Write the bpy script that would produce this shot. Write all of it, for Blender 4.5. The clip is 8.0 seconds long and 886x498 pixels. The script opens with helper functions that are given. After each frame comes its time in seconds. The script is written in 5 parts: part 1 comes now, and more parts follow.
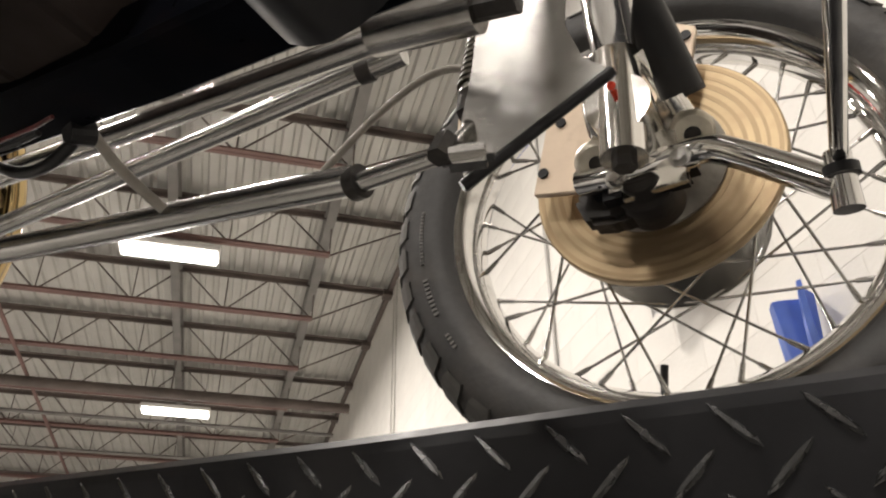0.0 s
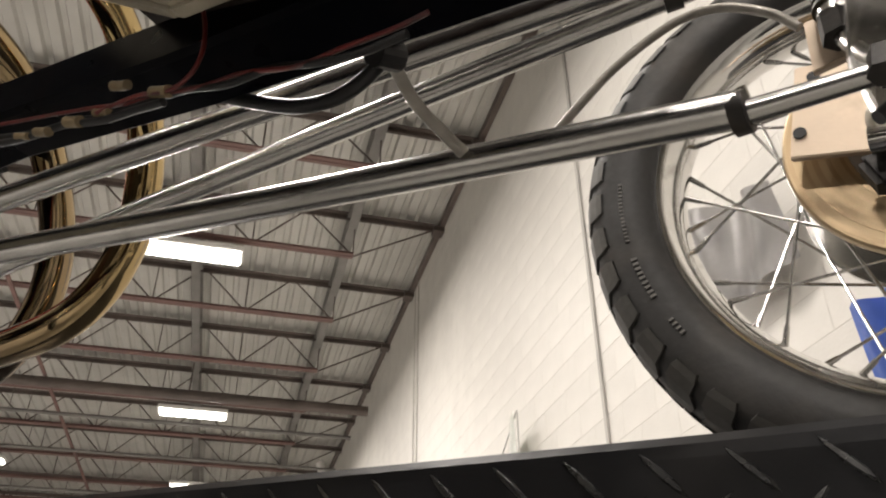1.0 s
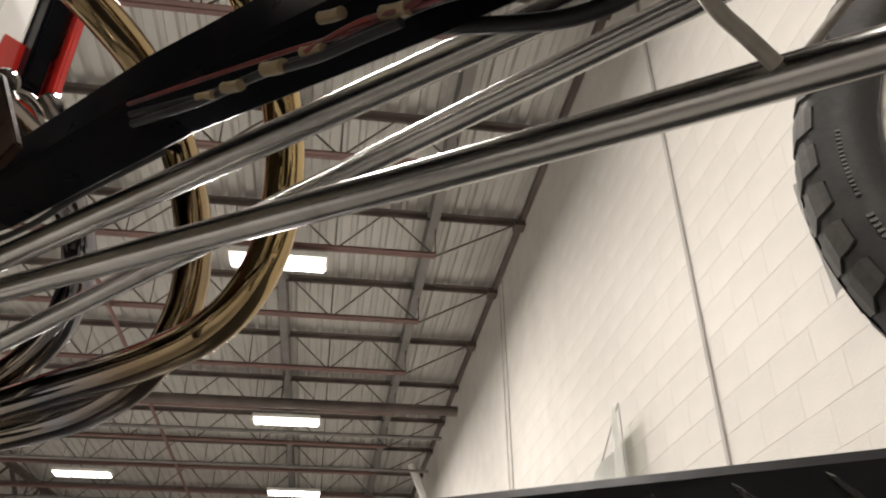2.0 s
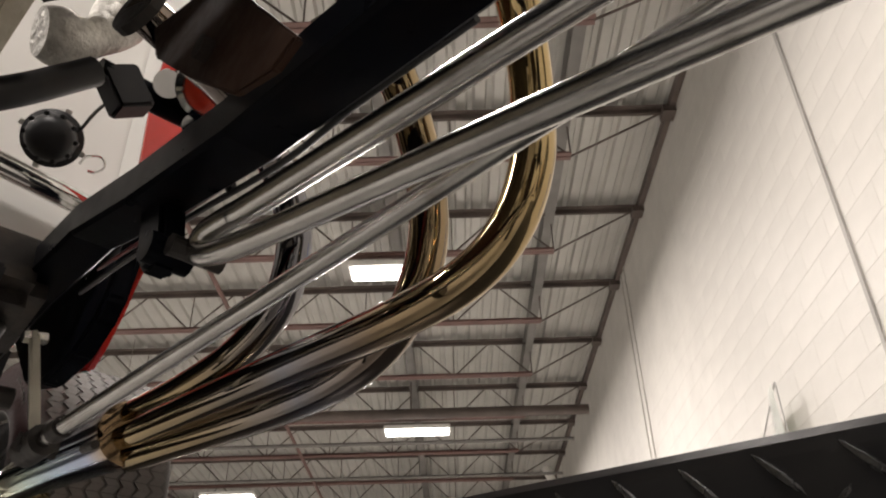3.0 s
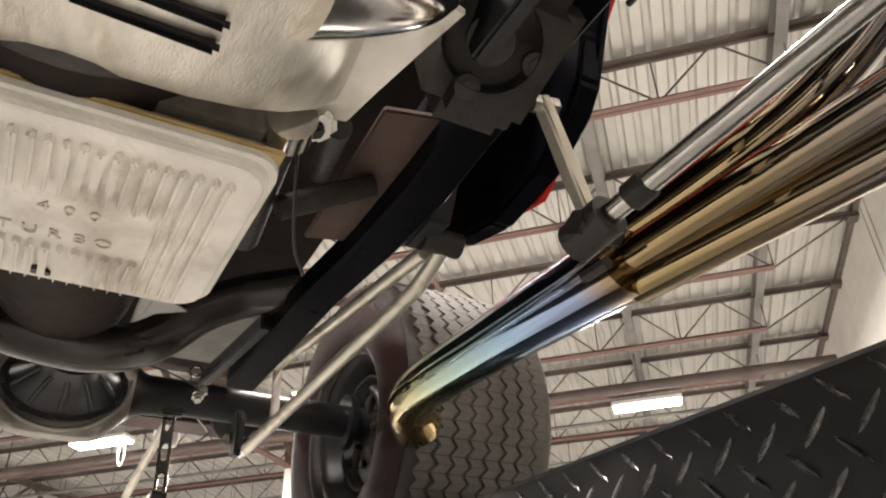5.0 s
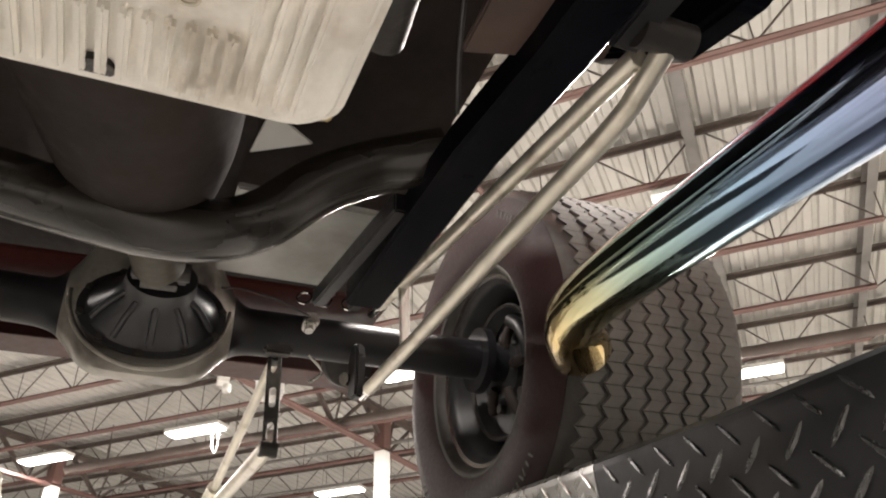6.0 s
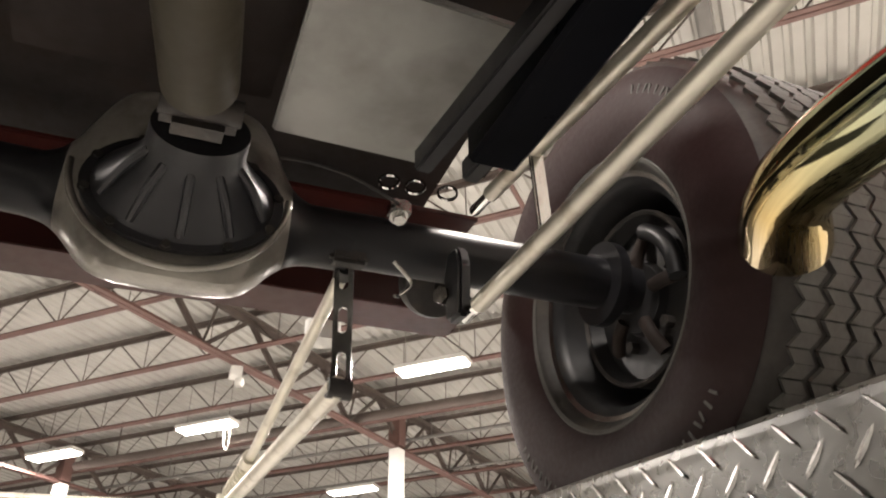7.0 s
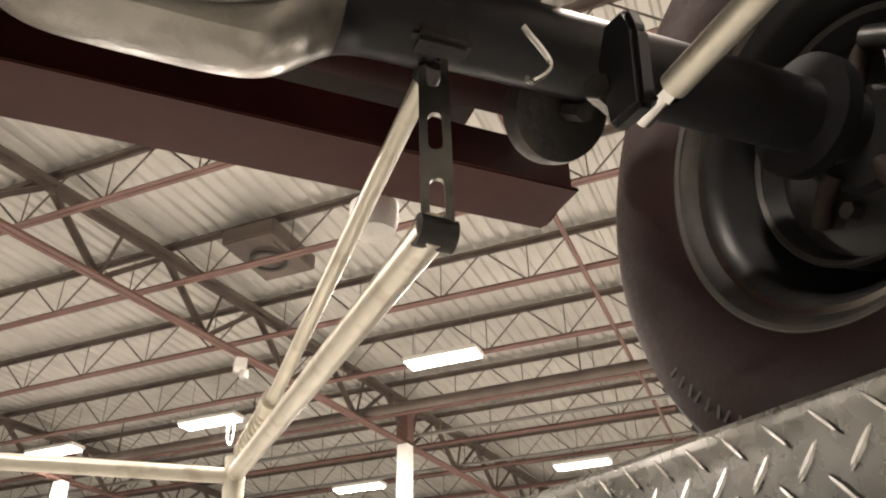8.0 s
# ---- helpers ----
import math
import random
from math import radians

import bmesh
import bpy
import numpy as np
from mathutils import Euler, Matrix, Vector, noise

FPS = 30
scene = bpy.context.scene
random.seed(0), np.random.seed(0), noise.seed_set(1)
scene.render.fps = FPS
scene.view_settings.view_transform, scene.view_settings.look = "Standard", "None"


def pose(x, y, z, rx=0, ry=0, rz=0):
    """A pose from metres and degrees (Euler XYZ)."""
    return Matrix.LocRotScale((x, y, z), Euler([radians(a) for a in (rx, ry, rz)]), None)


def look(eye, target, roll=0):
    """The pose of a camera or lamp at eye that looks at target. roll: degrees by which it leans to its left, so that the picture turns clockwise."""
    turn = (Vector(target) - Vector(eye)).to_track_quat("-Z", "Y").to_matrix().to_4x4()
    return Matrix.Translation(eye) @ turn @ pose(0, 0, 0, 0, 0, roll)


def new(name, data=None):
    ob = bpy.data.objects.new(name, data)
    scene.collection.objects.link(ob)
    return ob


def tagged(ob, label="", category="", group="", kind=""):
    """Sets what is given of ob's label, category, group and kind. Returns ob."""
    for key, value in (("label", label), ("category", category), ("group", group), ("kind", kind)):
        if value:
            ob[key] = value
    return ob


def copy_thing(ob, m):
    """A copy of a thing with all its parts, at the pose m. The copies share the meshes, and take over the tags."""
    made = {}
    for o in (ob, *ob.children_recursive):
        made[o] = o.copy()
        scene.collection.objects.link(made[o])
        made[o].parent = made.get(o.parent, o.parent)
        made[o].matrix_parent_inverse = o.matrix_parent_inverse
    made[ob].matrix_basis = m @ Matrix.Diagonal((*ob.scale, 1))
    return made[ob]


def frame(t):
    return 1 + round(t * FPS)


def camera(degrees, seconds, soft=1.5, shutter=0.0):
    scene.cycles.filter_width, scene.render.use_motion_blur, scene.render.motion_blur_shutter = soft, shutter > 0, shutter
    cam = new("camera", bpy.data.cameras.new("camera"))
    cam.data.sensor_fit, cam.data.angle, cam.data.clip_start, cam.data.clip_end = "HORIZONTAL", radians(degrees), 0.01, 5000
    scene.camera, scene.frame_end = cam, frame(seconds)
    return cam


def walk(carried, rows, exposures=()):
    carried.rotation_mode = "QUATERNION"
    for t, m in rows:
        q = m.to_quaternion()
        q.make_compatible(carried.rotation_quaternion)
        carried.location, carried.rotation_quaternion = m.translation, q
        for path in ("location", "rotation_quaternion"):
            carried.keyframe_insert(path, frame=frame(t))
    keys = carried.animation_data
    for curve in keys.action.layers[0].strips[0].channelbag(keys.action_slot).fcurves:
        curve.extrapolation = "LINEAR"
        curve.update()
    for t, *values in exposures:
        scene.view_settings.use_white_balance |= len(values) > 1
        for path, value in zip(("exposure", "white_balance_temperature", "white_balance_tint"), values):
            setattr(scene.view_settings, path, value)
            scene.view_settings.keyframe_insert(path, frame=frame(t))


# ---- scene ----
cam = camera(57.5, 8.0, soft=2.1)

PATH = [
    (0, (-0.154, 0.257, 0.964), (-1.017, 1.707, 2.038), -0.7),
    (0.5, (-0.292, 0.233, 0.981), (-1.147, 1.684, 2.059), -0.6),
    (1, (-0.396, 0.236, 0.997), (-1.271, 1.673, 2.078), -0.2),
    (1.2, (-0.426, 0.246, 1.006), (-1.327, 1.67, 2.083), 0.0),
    (2.5, (-0.646, 0.26, 1.045), (-1.759, 1.515, 2.135), -1.1),
    (3, (-0.773, 0.254, 1.039), (-1.98, 1.412, 2.136), -1.5),
    (3.5, (-0.877, 0.212, 1.029), (-2.168, 1.27, 2.131), -1.7),
    (4, (-0.981, 0.168, 1.01), (-2.325, 1.152, 2.117), -1.7),
    (4.5, (-1.145, 0.146, 0.978), (-2.532, 1.063, 2.089), -1.9),
    (5, (-1.332, 0.149, 0.989), (-2.796, 0.958, 2.085), -1.9),
    (5.2, (-1.399, 0.157, 0.997), (-2.891, 0.93, 2.081), -2.0),
    (6.3, (-1.797, 0.185, 1.043), (-3.364, 0.821, 2.112), -1.3),
    (6.5, (-1.879, 0.185, 1.053), (-3.445, 0.819, 2.123), -1.2),
    (7, (-2.083, 0.187, 1.083), (-3.648, 0.821, 2.154), -1.1),
    (7.5, (-2.304, 0.213, 1.115), (-3.869, 0.851, 2.184), -1.1),
    (8, (-2.507, 0.232, 1.139), (-4.075, 0.86, 2.211), -1.1),
]
walk(cam, [(t, look(eye, target, roll)) for t, eye, target, roll in PATH],
     [(0.0, -0.44, 6500, 12), (1.0, -0.58, 6500, 12), (2.5, -0.72, 6500, 13), (3.5, -0.36, 6500, 15), (4.0, -0.12, 6500, 15), (4.5, 0.18, 6550, 14), (5.0, 0.48, 6550, 13), (6.5, 0.49, 6450, 14), (8.0, 0.36, 7000, 14)])

# ---- light and world ----
scene.view_settings.exposure = 0.0
world = bpy.data.worlds.new("world")
scene.world = world
world.use_nodes = True
world.node_tree.nodes["Background"].inputs[0].default_value = (0.9, 0.93, 1.0, 1)
world.node_tree.nodes["Background"].inputs[1].default_value = 0.05

TURN = radians(136)
WU = Vector((math.cos(TURN), math.sin(TURN), 0))      # along the block wall
WN = Vector((math.sin(TURN), -math.cos(TURN), 0))     # out of the hall, through the block wall
ROOM = Matrix(((WU.x, WN.x, 0, 0), (WU.y, WN.y, 0, 0), (0, 0, 1, 0), (0, 0, 0, 1)))
WALL_N, DECK_Z, LAMP_Z = 2.1, 6.98, 6.1
LAMP_POWER = 330
LAMPS = [(8.95, -0.93), (14.27, -0.93), (18.7, -0.85), (3.6, -0.93), (-1.7, -0.93),
         (12.0, -5.7), (17.8, -5.1), (1.0, -5.7), (-4.6, -5.7),
         (12.7, -10.32), (17.3, -9.87), (4.5, -13.0), (-1.5, -12.0), (12.75, -13.86), (5.0, -19.0)]


# ---- materials ----
def mat(name, color, rough=0.5, metal=0.0, vary=0.12, scale=12.0, fine=90.0, bump=0.15, dist=0.002, dirt=None, dirt_amount=0.0,
        dirt_scale=5.0, coat=0.0, spec=0.5, per_object=0.0, stretch=(1, 1, 1)):
    m = bpy.data.materials.new(name)
    m.use_nodes = True
    nt = m.node_tree
    nodes, link = nt.nodes, nt.links.new
    b = nodes["Principled BSDF"]
    tc = nodes.new("ShaderNodeTexCoord")
    mp = nodes.new("ShaderNodeMapping")
    mp.inputs["Scale"].default_value = stretch
    link(tc.outputs["Object"], mp.inputs[0])
    n1, n2 = nodes.new("ShaderNodeTexNoise"), nodes.new("ShaderNodeTexNoise")
    for n, s, d in ((n1, scale, 5), (n2, fine, 3)):
        n.inputs["Scale"].default_value, n.inputs["Detail"].default_value = s, d
        link(mp.outputs[0], n.inputs["Vector"])
    ramp = nodes.new("ShaderNodeMapRange")
    link(n1.outputs["Fac"], ramp.inputs["Value"])
    ramp.inputs["From Min"].default_value, ramp.inputs["From Max"].default_value = 0.3, 0.7
    ramp.inputs["To Min"].default_value, ramp.inputs["To Max"].default_value = 1 - vary, 1 + vary
    hsv = nodes.new("ShaderNodeHueSaturation")
    hsv.inputs["Color"].default_value = (*color, 1)
    if per_object:
        oi = nodes.new("ShaderNodeObjectInfo")
        mr = nodes.new("ShaderNodeMapRange")
        mr.inputs["To Min"].default_value, mr.inputs["To Max"].default_value = 1 - per_object, 1 + per_object
        link(oi.outputs["Random"], mr.inputs["Value"])
        mul = nodes.new("ShaderNodeMath")
        mul.operation = "MULTIPLY"
        link(ramp.outputs[0], mul.inputs[0])
        link(mr.outputs[0], mul.inputs[1])
        link(mul.outputs[0], hsv.inputs["Value"])
    else:
        link(ramp.outputs[0], hsv.inputs["Value"])
    out = hsv.outputs[0]
    if dirt:
        n3 = nodes.new("ShaderNodeTexNoise")
        n3.inputs["Scale"].default_value, n3.inputs["Detail"].default_value = dirt_scale, 8
        link(mp.outputs[0], n3.inputs["Vector"])
        mr = nodes.new("ShaderNodeMapRange")
        link(n3.outputs["Fac"], mr.inputs["Value"])
        mr.inputs["From Min"].default_value, mr.inputs["From Max"].default_value = 0.62 - 0.3 * dirt_amount, 0.72
        mr.inputs["To Max"].default_value = min(1.0, 0.4 + dirt_amount)
        mx = nodes.new("ShaderNodeMixRGB")
        link(mr.outputs[0], mx.inputs[0])
        link(out, mx.inputs[1])
        mx.inputs[2].default_value = (*dirt, 1)
        out = mx.outputs[0]
    link(out, b.inputs["Base Color"])
    rr = nodes.new("ShaderNodeMapRange")
    link(n2.outputs["Fac"], rr.inputs["Value"])
    rr.inputs["To Min"].default_value, rr.inputs["To Max"].default_value = max(0.02, rough * 0.75), min(1, rough * 1.25)
    link(rr.outputs[0], b.inputs["Roughness"])
    b.inputs["Metallic"].default_value = metal
    b.inputs["Specular IOR Level"].default_value = spec
    b.inputs["Coat Weight"].default_value = coat
    if bump:
        bp = nodes.new("ShaderNodeBump")
        bp.inputs["Strength"].default_value, bp.inputs["Distance"].default_value = bump, dist
        link(n2.outputs["Fac"], bp.inputs["Height"])
        link(bp.outputs[0], b.inputs["Normal"])
    return m


def lit(name, color, strength):
    m = bpy.data.materials.new(name)
    m.use_nodes = True
    b = m.node_tree.nodes["Principled BSDF"]
    b.inputs["Base Color"].default_value = (0.8, 0.8, 0.8, 1)
    b.inputs["Emission Color"].default_value = (*color, 1)
    b.inputs["Emission Strength"].default_value = strength
    return m


M_CONCRETE = mat("sealed concrete", (0.43, 0.42, 0.40), 0.45, vary=0.2, scale=0.7, fine=14, bump=0.1)
M_BLOCK = mat("painted block", (0.63, 0.61, 0.57), 0.55, vary=0.06, scale=3, fine=55, bump=0.35, dist=0.004, per_object=0.02)
M_MORTAR = mat("painted mortar", (0.57, 0.55, 0.51), 0.7, vary=0.10, scale=6, fine=60, bump=0.3)
M_CAULK = mat("grey caulk", (0.40, 0.385, 0.36), 0.7, vary=0.1, scale=4, fine=40, bump=0.2)
M_BEAM = mat("grey steel beam", (0.19, 0.18, 0.17), 0.5, 0.2, vary=0.2, scale=3, fine=30, bump=0.08)
M_DECK = mat("galvanised deck", (0.50, 0.49, 0.46), 0.45, 0.25, vary=0.1, scale=1.5, fine=20, bump=0.05)
M_JOIST = mat("brown primer", (0.105, 0.082, 0.072), 0.6, vary=0.25, scale=3, fine=30, bump=0.1)
M_PIPE_RED = mat("faded red pipe", (0.165, 0.092, 0.08), 0.5, vary=0.15, scale=3, fine=30, bump=0.05)
M_WHITE = mat("white paint", (0.82, 0.81, 0.78), 0.5, vary=0.05, scale=4, fine=40, bump=0.08)
M_GLOW = lit("lamp diffuser", (1.0, 0.95, 0.86), 9.0)
M_CHROME = mat("chrome", (0.78, 0.77, 0.75), 0.07, 1.0, vary=0.06, scale=20, fine=120, bump=0.03, dirt=(0.3, 0.28, 0.25), dirt_amount=0.1, dirt_scale=30)
M_SATIN = mat("satin steel", (0.50, 0.49, 0.47), 0.24, 1.0, vary=0.12, scale=18, fine=160, bump=0.06, dirt=(0.2, 0.17, 0.14), dirt_amount=0.15, dirt_scale=25)


def tinted(name, stops, rough, spread, noise_scale):
    """Chrome discoloured by heat: colours by the distance along the car, broken up by a slow noise."""
    m = mat(name, (0.8, 0.8, 0.8), rough, 1.0, vary=0.06, scale=14, fine=90, bump=0.02)
    nt = m.node_tree
    nodes, link = nt.nodes, nt.links.new
    tc, sep, noisy, add, ramp = (nodes.new("ShaderNode" + k) for k in ("TexCoord", "SeparateXYZ", "TexNoise", "Math", "ValToRGB"))
    noisy.inputs["Scale"].default_value, noisy.inputs["Detail"].default_value = noise_scale, 4
    link(tc.outputs["Object"], sep.inputs[0])
    link(tc.outputs["Object"], noisy.inputs["Vector"])
    add.operation = "MULTIPLY_ADD"
    add.inputs[1].default_value = spread
    link(noisy.outputs["Fac"], add.inputs[0])
    link(sep.outputs["X"], add.inputs[2])
    span = nodes.new("ShaderNodeMapRange")
    span.inputs["From Min"].default_value, span.inputs["From Max"].default_value = stops[0][0] + spread / 2, stops[-1][0] + spread / 2
    link(add.outputs[0], span.inputs["Value"])
    link(span.outputs[0], ramp.inputs[0])
    lo, hi = stops[0][0], stops[-1][0]
    ramp.color_ramp.elements[0].color, ramp.color_ramp.elements[1].color = (*stops[0][1], 1), (*stops[-1][1], 1)
    for x, color in stops[1:-1]:
        ramp.color_ramp.elements.new((x - lo) / (hi - lo)).color = (*color, 1)
    link(ramp.outputs[0], nodes["Principled BSDF"].inputs["Base Color"])
    return m


M_HEADER = tinted("heat tinted chrome", [(-0.22, (0.30, 0.23, 0.12)), (0.0, (0.26, 0.20, 0.12)), (0.2, (0.20, 0.20, 0.22)), (0.36, (0.24, 0.18, 0.12)), (0.65, (0.52, 0.39, 0.19))], 0.045, 0.16, 9)
M_BLUED = tinted("blued chrome", [(-0.95, (0.62, 0.54, 0.40)), (-0.86, (0.58, 0.44, 0.20)), (-0.76, (0.46, 0.44, 0.26)), (-0.60, (0.30, 0.42, 0.38)), (-0.42, (0.24, 0.36, 0.50)), (-0.28, (0.24, 0.30, 0.46)), (-0.20, (0.30, 0.22, 0.14))], 0.06, 0.10, 8)
M_BLACK = mat("black gloss paint", (0.013, 0.013, 0.015), 0.36, vary=0.3, scale=9, fine=70, bump=0.1, spec=0.3, dirt=(0.018, 0.016, 0.014), dirt_amount=0.2, dirt_scale=12)
M_BLACK_SATIN = mat("black satin paint", (0.017, 0.017, 0.018), 0.42, spec=0.3, vary=0.3, scale=9, fine=70, bump=0.12, dirt=(0.03, 0.026, 0.022), dirt_amount=0.3, dirt_scale=14)
M_IRON = mat("dark cast iron", (0.03, 0.027, 0.025), 0.5, 0.3, vary=0.3, scale=14, fine=120, bump=0.5, dirt=(0.075, 0.06, 0.047), dirt_amount=0.4, dirt_scale=20)
M_FIN = mat("dull cast fins", (0.42, 0.385, 0.30), 0.45, 0.5, vary=0.12, scale=14, fine=180, bump=0.4, dirt=(0.2, 0.16, 0.1), dirt_amount=0.3, dirt_scale=12)
M_CAST = mat("cast aluminium", (0.60, 0.56, 0.47), 0.42, 0.55, vary=0.1, scale=14, fine=180, bump=0.5, dirt=(0.28, 0.22, 0.14), dirt_amount=0.3, dirt_scale=12)
M_POLISH = mat("polished aluminium", (0.80, 0.78, 0.74), 0.14, 1.0, vary=0.06, scale=12, fine=90, bump=0.05, dirt=(0.5, 0.42, 0.3), dirt_amount=0.12, dirt_scale=15)
M_PAN = mat("sand cast pan", (0.90, 0.87, 0.80), 0.5, 0.0, vary=0.12, scale=16, fine=150, bump=0.6, dirt=(0.38, 0.3, 0.2), dirt_amount=0.3, dirt_scale=10)
M_RUBBER = mat("tyre rubber", (0.032, 0.031, 0.03), 0.62, vary=0.2, scale=10, fine=120, bump=0.25, dirt=(0.075, 0.065, 0.055), dirt_amount=0.3, dirt_scale=8)
# lighter than the tyre so that the grooves stand out darker
M_TREAD = mat("worn tread rubber", (0.085, 0.082, 0.075), 0.7, vary=0.2, scale=12, fine=120, bump=0.3, dirt=(0.09, 0.085, 0.075), dirt_amount=0.35, dirt_scale=16)
M_RED = mat("red gloss paint", (0.52, 0.02, 0.014), 0.2, vary=0.06, scale=6, fine=60, bump=0.02, coat=0.5)
M_RED_LENS = mat("red lens", (0.75, 0.05, 0.02), 0.15, vary=0.05, scale=20, fine=80, bump=0.05, coat=0.4)
M_DISC = mat("brake disc iron", (0.46, 0.35, 0.21), 0.42, 0.6, vary=0.12, scale=6, fine=60, bump=0.1, dirt=(0.33, 0.22, 0.13), dirt_amount=0.3, dirt_scale=18)
M_DISC_WORN = mat("scored disc iron", (0.33, 0.24, 0.14), 0.36, 0.65, vary=0.2, scale=9, fine=60, bump=0.1)
M_TAN = mat("bare steel bracket", (0.58, 0.47, 0.36), 0.42, 0.35, vary=0.12, scale=14, fine=110, bump=0.12, dirt=(0.34, 0.25, 0.17), dirt_amount=0.25, dirt_scale=16)
# one plate in two colours: dark and bright reflections painted in, lugs paler for glints
M_PLATE = mat("black diamond plate", (0.022, 0.022, 0.024), 0.36, 0.3, vary=0.35, scale=5, fine=45, bump=0.25, spec=0.35, dirt=(0.034, 0.032, 0.031), dirt_amount=0.35, dirt_scale=7)
M_PLATE_BRIGHT = mat("bare diamond plate", (0.29, 0.29, 0.285), 0.28, 0.9, vary=0.35, scale=6, fine=50, bump=0.2, dirt=(0.2, 0.19, 0.18), dirt_amount=0.35, dirt_scale=7)
M_LUG_BRIGHT = mat("bare plate lug", (0.62, 0.61, 0.6), 0.24, 0.95, vary=0.2, scale=22, fine=80, bump=0.2)
M_LUG = mat("worn plate lug", (0.13, 0.13, 0.13), 0.27, 0.85, vary=0.3, scale=22, fine=80, bump=0.2)
M_UNDER = mat("dark undercoat", (0.026, 0.020, 0.018), 0.7, vary=0.35, scale=9, fine=60, bump=0.35, spec=0.15, dirt=(0.025, 0.016, 0.012), dirt_amount=0.4, dirt_scale=14)
M_HOUSING = mat("grimy cast housing", (0.30, 0.285, 0.255), 0.32, 0.5, vary=0.2, scale=16, fine=150, bump=0.4, dirt=(0.07, 0.055, 0.045), dirt_amount=0.5, dirt_scale=14)
M_RUBBER_DUSTY = mat("dusty tyre rubber", (0.034, 0.030, 0.027), 0.66, vary=0.25, scale=10, fine=120, bump=0.25, dirt=(0.10, 0.088, 0.07), dirt_amount=0.4, dirt_scale=9)
M_NICKEL = mat("satin nickel tube", (0.66, 0.63, 0.54), 0.36, 0.7, vary=0.1, scale=18, fine=160, bump=0.06, dirt=(0.3, 0.25, 0.18), dirt_amount=0.2, dirt_scale=25)
M_MARK = mat("raised rubber marks", (0.16, 0.155, 0.145), 0.6, vary=0.15, scale=30, fine=120, bump=0.1)
M_WRAP = mat("crumpled foil heat wrap", (0.62, 0.60, 0.55), 0.5, 0.2, vary=0.25, scale=40, fine=90, bump=0.9, dist=0.006, dirt=(0.2, 0.18, 0.15), dirt_amount=0.3, dirt_scale=30)
M_GASKET = mat("yellowed gasket", (0.50, 0.38, 0.17), 0.6, vary=0.25, scale=30, fine=120, bump=0.2)
M_CASE = mat("rough cast case", (0.30, 0.28, 0.25), 0.55, 0.2, vary=0.35, scale=30, fine=160, bump=0.6, dirt=(0.10, 0.085, 0.07), dirt_amount=0.5, dirt_scale=22)
M_COVER = mat("brushed cast cover", (0.66, 0.63, 0.56), 0.33, 0.75, vary=0.15, scale=18, fine=140, bump=0.35, dirt=(0.40, 0.34, 0.25), dirt_amount=0.3, dirt_scale=14, stretch=(1, 4, 1))
M_TUBE = mat("black tube paint", (0.022, 0.019, 0.016), 0.22, vary=0.25, scale=12, fine=80, bump=0.06, spec=0.6)
M_RAIL = mat("black frame paint", (0.003, 0.0034, 0.0052), 0.30, vary=0.3, scale=9, fine=40, bump=0.08, dist=0.001, spec=0.03, dirt=(0.009, 0.006, 0.006), dirt_amount=0.25, dirt_scale=16)
M_TANK = mat("bare sheet metal", (0.30, 0.30, 0.285), 0.45, 0.35, vary=0.2, scale=7, fine=60, bump=0.1, dirt=(0.16, 0.15, 0.14), dirt_amount=0.35, dirt_scale=9)
M_OLIVE = mat("drab driveshaft", (0.045, 0.038, 0.024), 0.55, 0.0, spec=0.2, vary=0.15, scale=8, fine=60, bump=0.1)
# dusty rubber; the maroon is red light off the body, put into the colour
M_SIDEWALL = mat("maroon dusty sidewall", (0.022, 0.0095, 0.0095), 0.6, vary=0.2, scale=6, fine=120, bump=0.15, spec=0.2, dirt=(0.034, 0.024, 0.02), dirt_amount=0.3, dirt_scale=5)
M_BRACKET = mat("brown primer bracket", (0.040, 0.021, 0.014), 0.65, vary=0.25, scale=10, fine=70, bump=0.2, spec=0.12)
M_BROWN = mat("undercoated floor pan", (0.075, 0.045, 0.035), 0.6, vary=0.25, scale=8, fine=60, bump=0.3)
M_RUST_RED = mat("red undercoat", (0.050, 0.011, 0.009), 0.42, vary=0.3, scale=6, fine=60, bump=0.04, spec=0.22)
M_HOSE = mat("braided hose", (0.30, 0.28, 0.25), 0.45, 0.4, vary=0.2, scale=60, fine=300, bump=0.3)
M_WIRE_RED = mat("red wire", (0.16, 0.02, 0.018), 0.4, dirt=(0.03, 0.02, 0.02), dirt_amount=0.5, dirt_scale=30)
M_WIRE_TAN = mat("tan tape", (0.24, 0.18, 0.10), 0.5, dirt=(0.06, 0.04, 0.03), dirt_amount=0.5, dirt_scale=40)
M_BLUE = mat("blue banner", (0.10, 0.19, 0.58), 0.4, vary=0.1, bump=0.05)
M_GREY = mat("grey banner", (0.40, 0.39, 0.38), 0.4, vary=0.25, scale=3, bump=0.05)
M_SHEEN = mat("white vinyl banner", (0.80, 0.82, 0.78), 0.3, vary=0.15, scale=3, bump=0.05)


# ---- mesh helpers ----
def part(name, bm, material, parent=None, label="", smooth=False, kind=""):
    me = bpy.data.meshes.new(name)
    bmesh.ops.recalc_face_normals(bm, faces=bm.faces[:])
    bm.to_mesh(me)
    bm.free()
    me.materials.append(material)
    if smooth:
        me.shade_smooth()
        me.set_sharp_from_angle(angle=radians(40))
    ob = new(name, me)
    if parent:
        ob.parent = parent
    return tagged(ob, label, kind=kind)


def thing(name, label, category, place=(0, 0, 0), group="", kind=""):
    ob = new(name)
    ob.location = place
    ob.empty_display_size = 0.1
    return tagged(ob, label, category, group, kind)


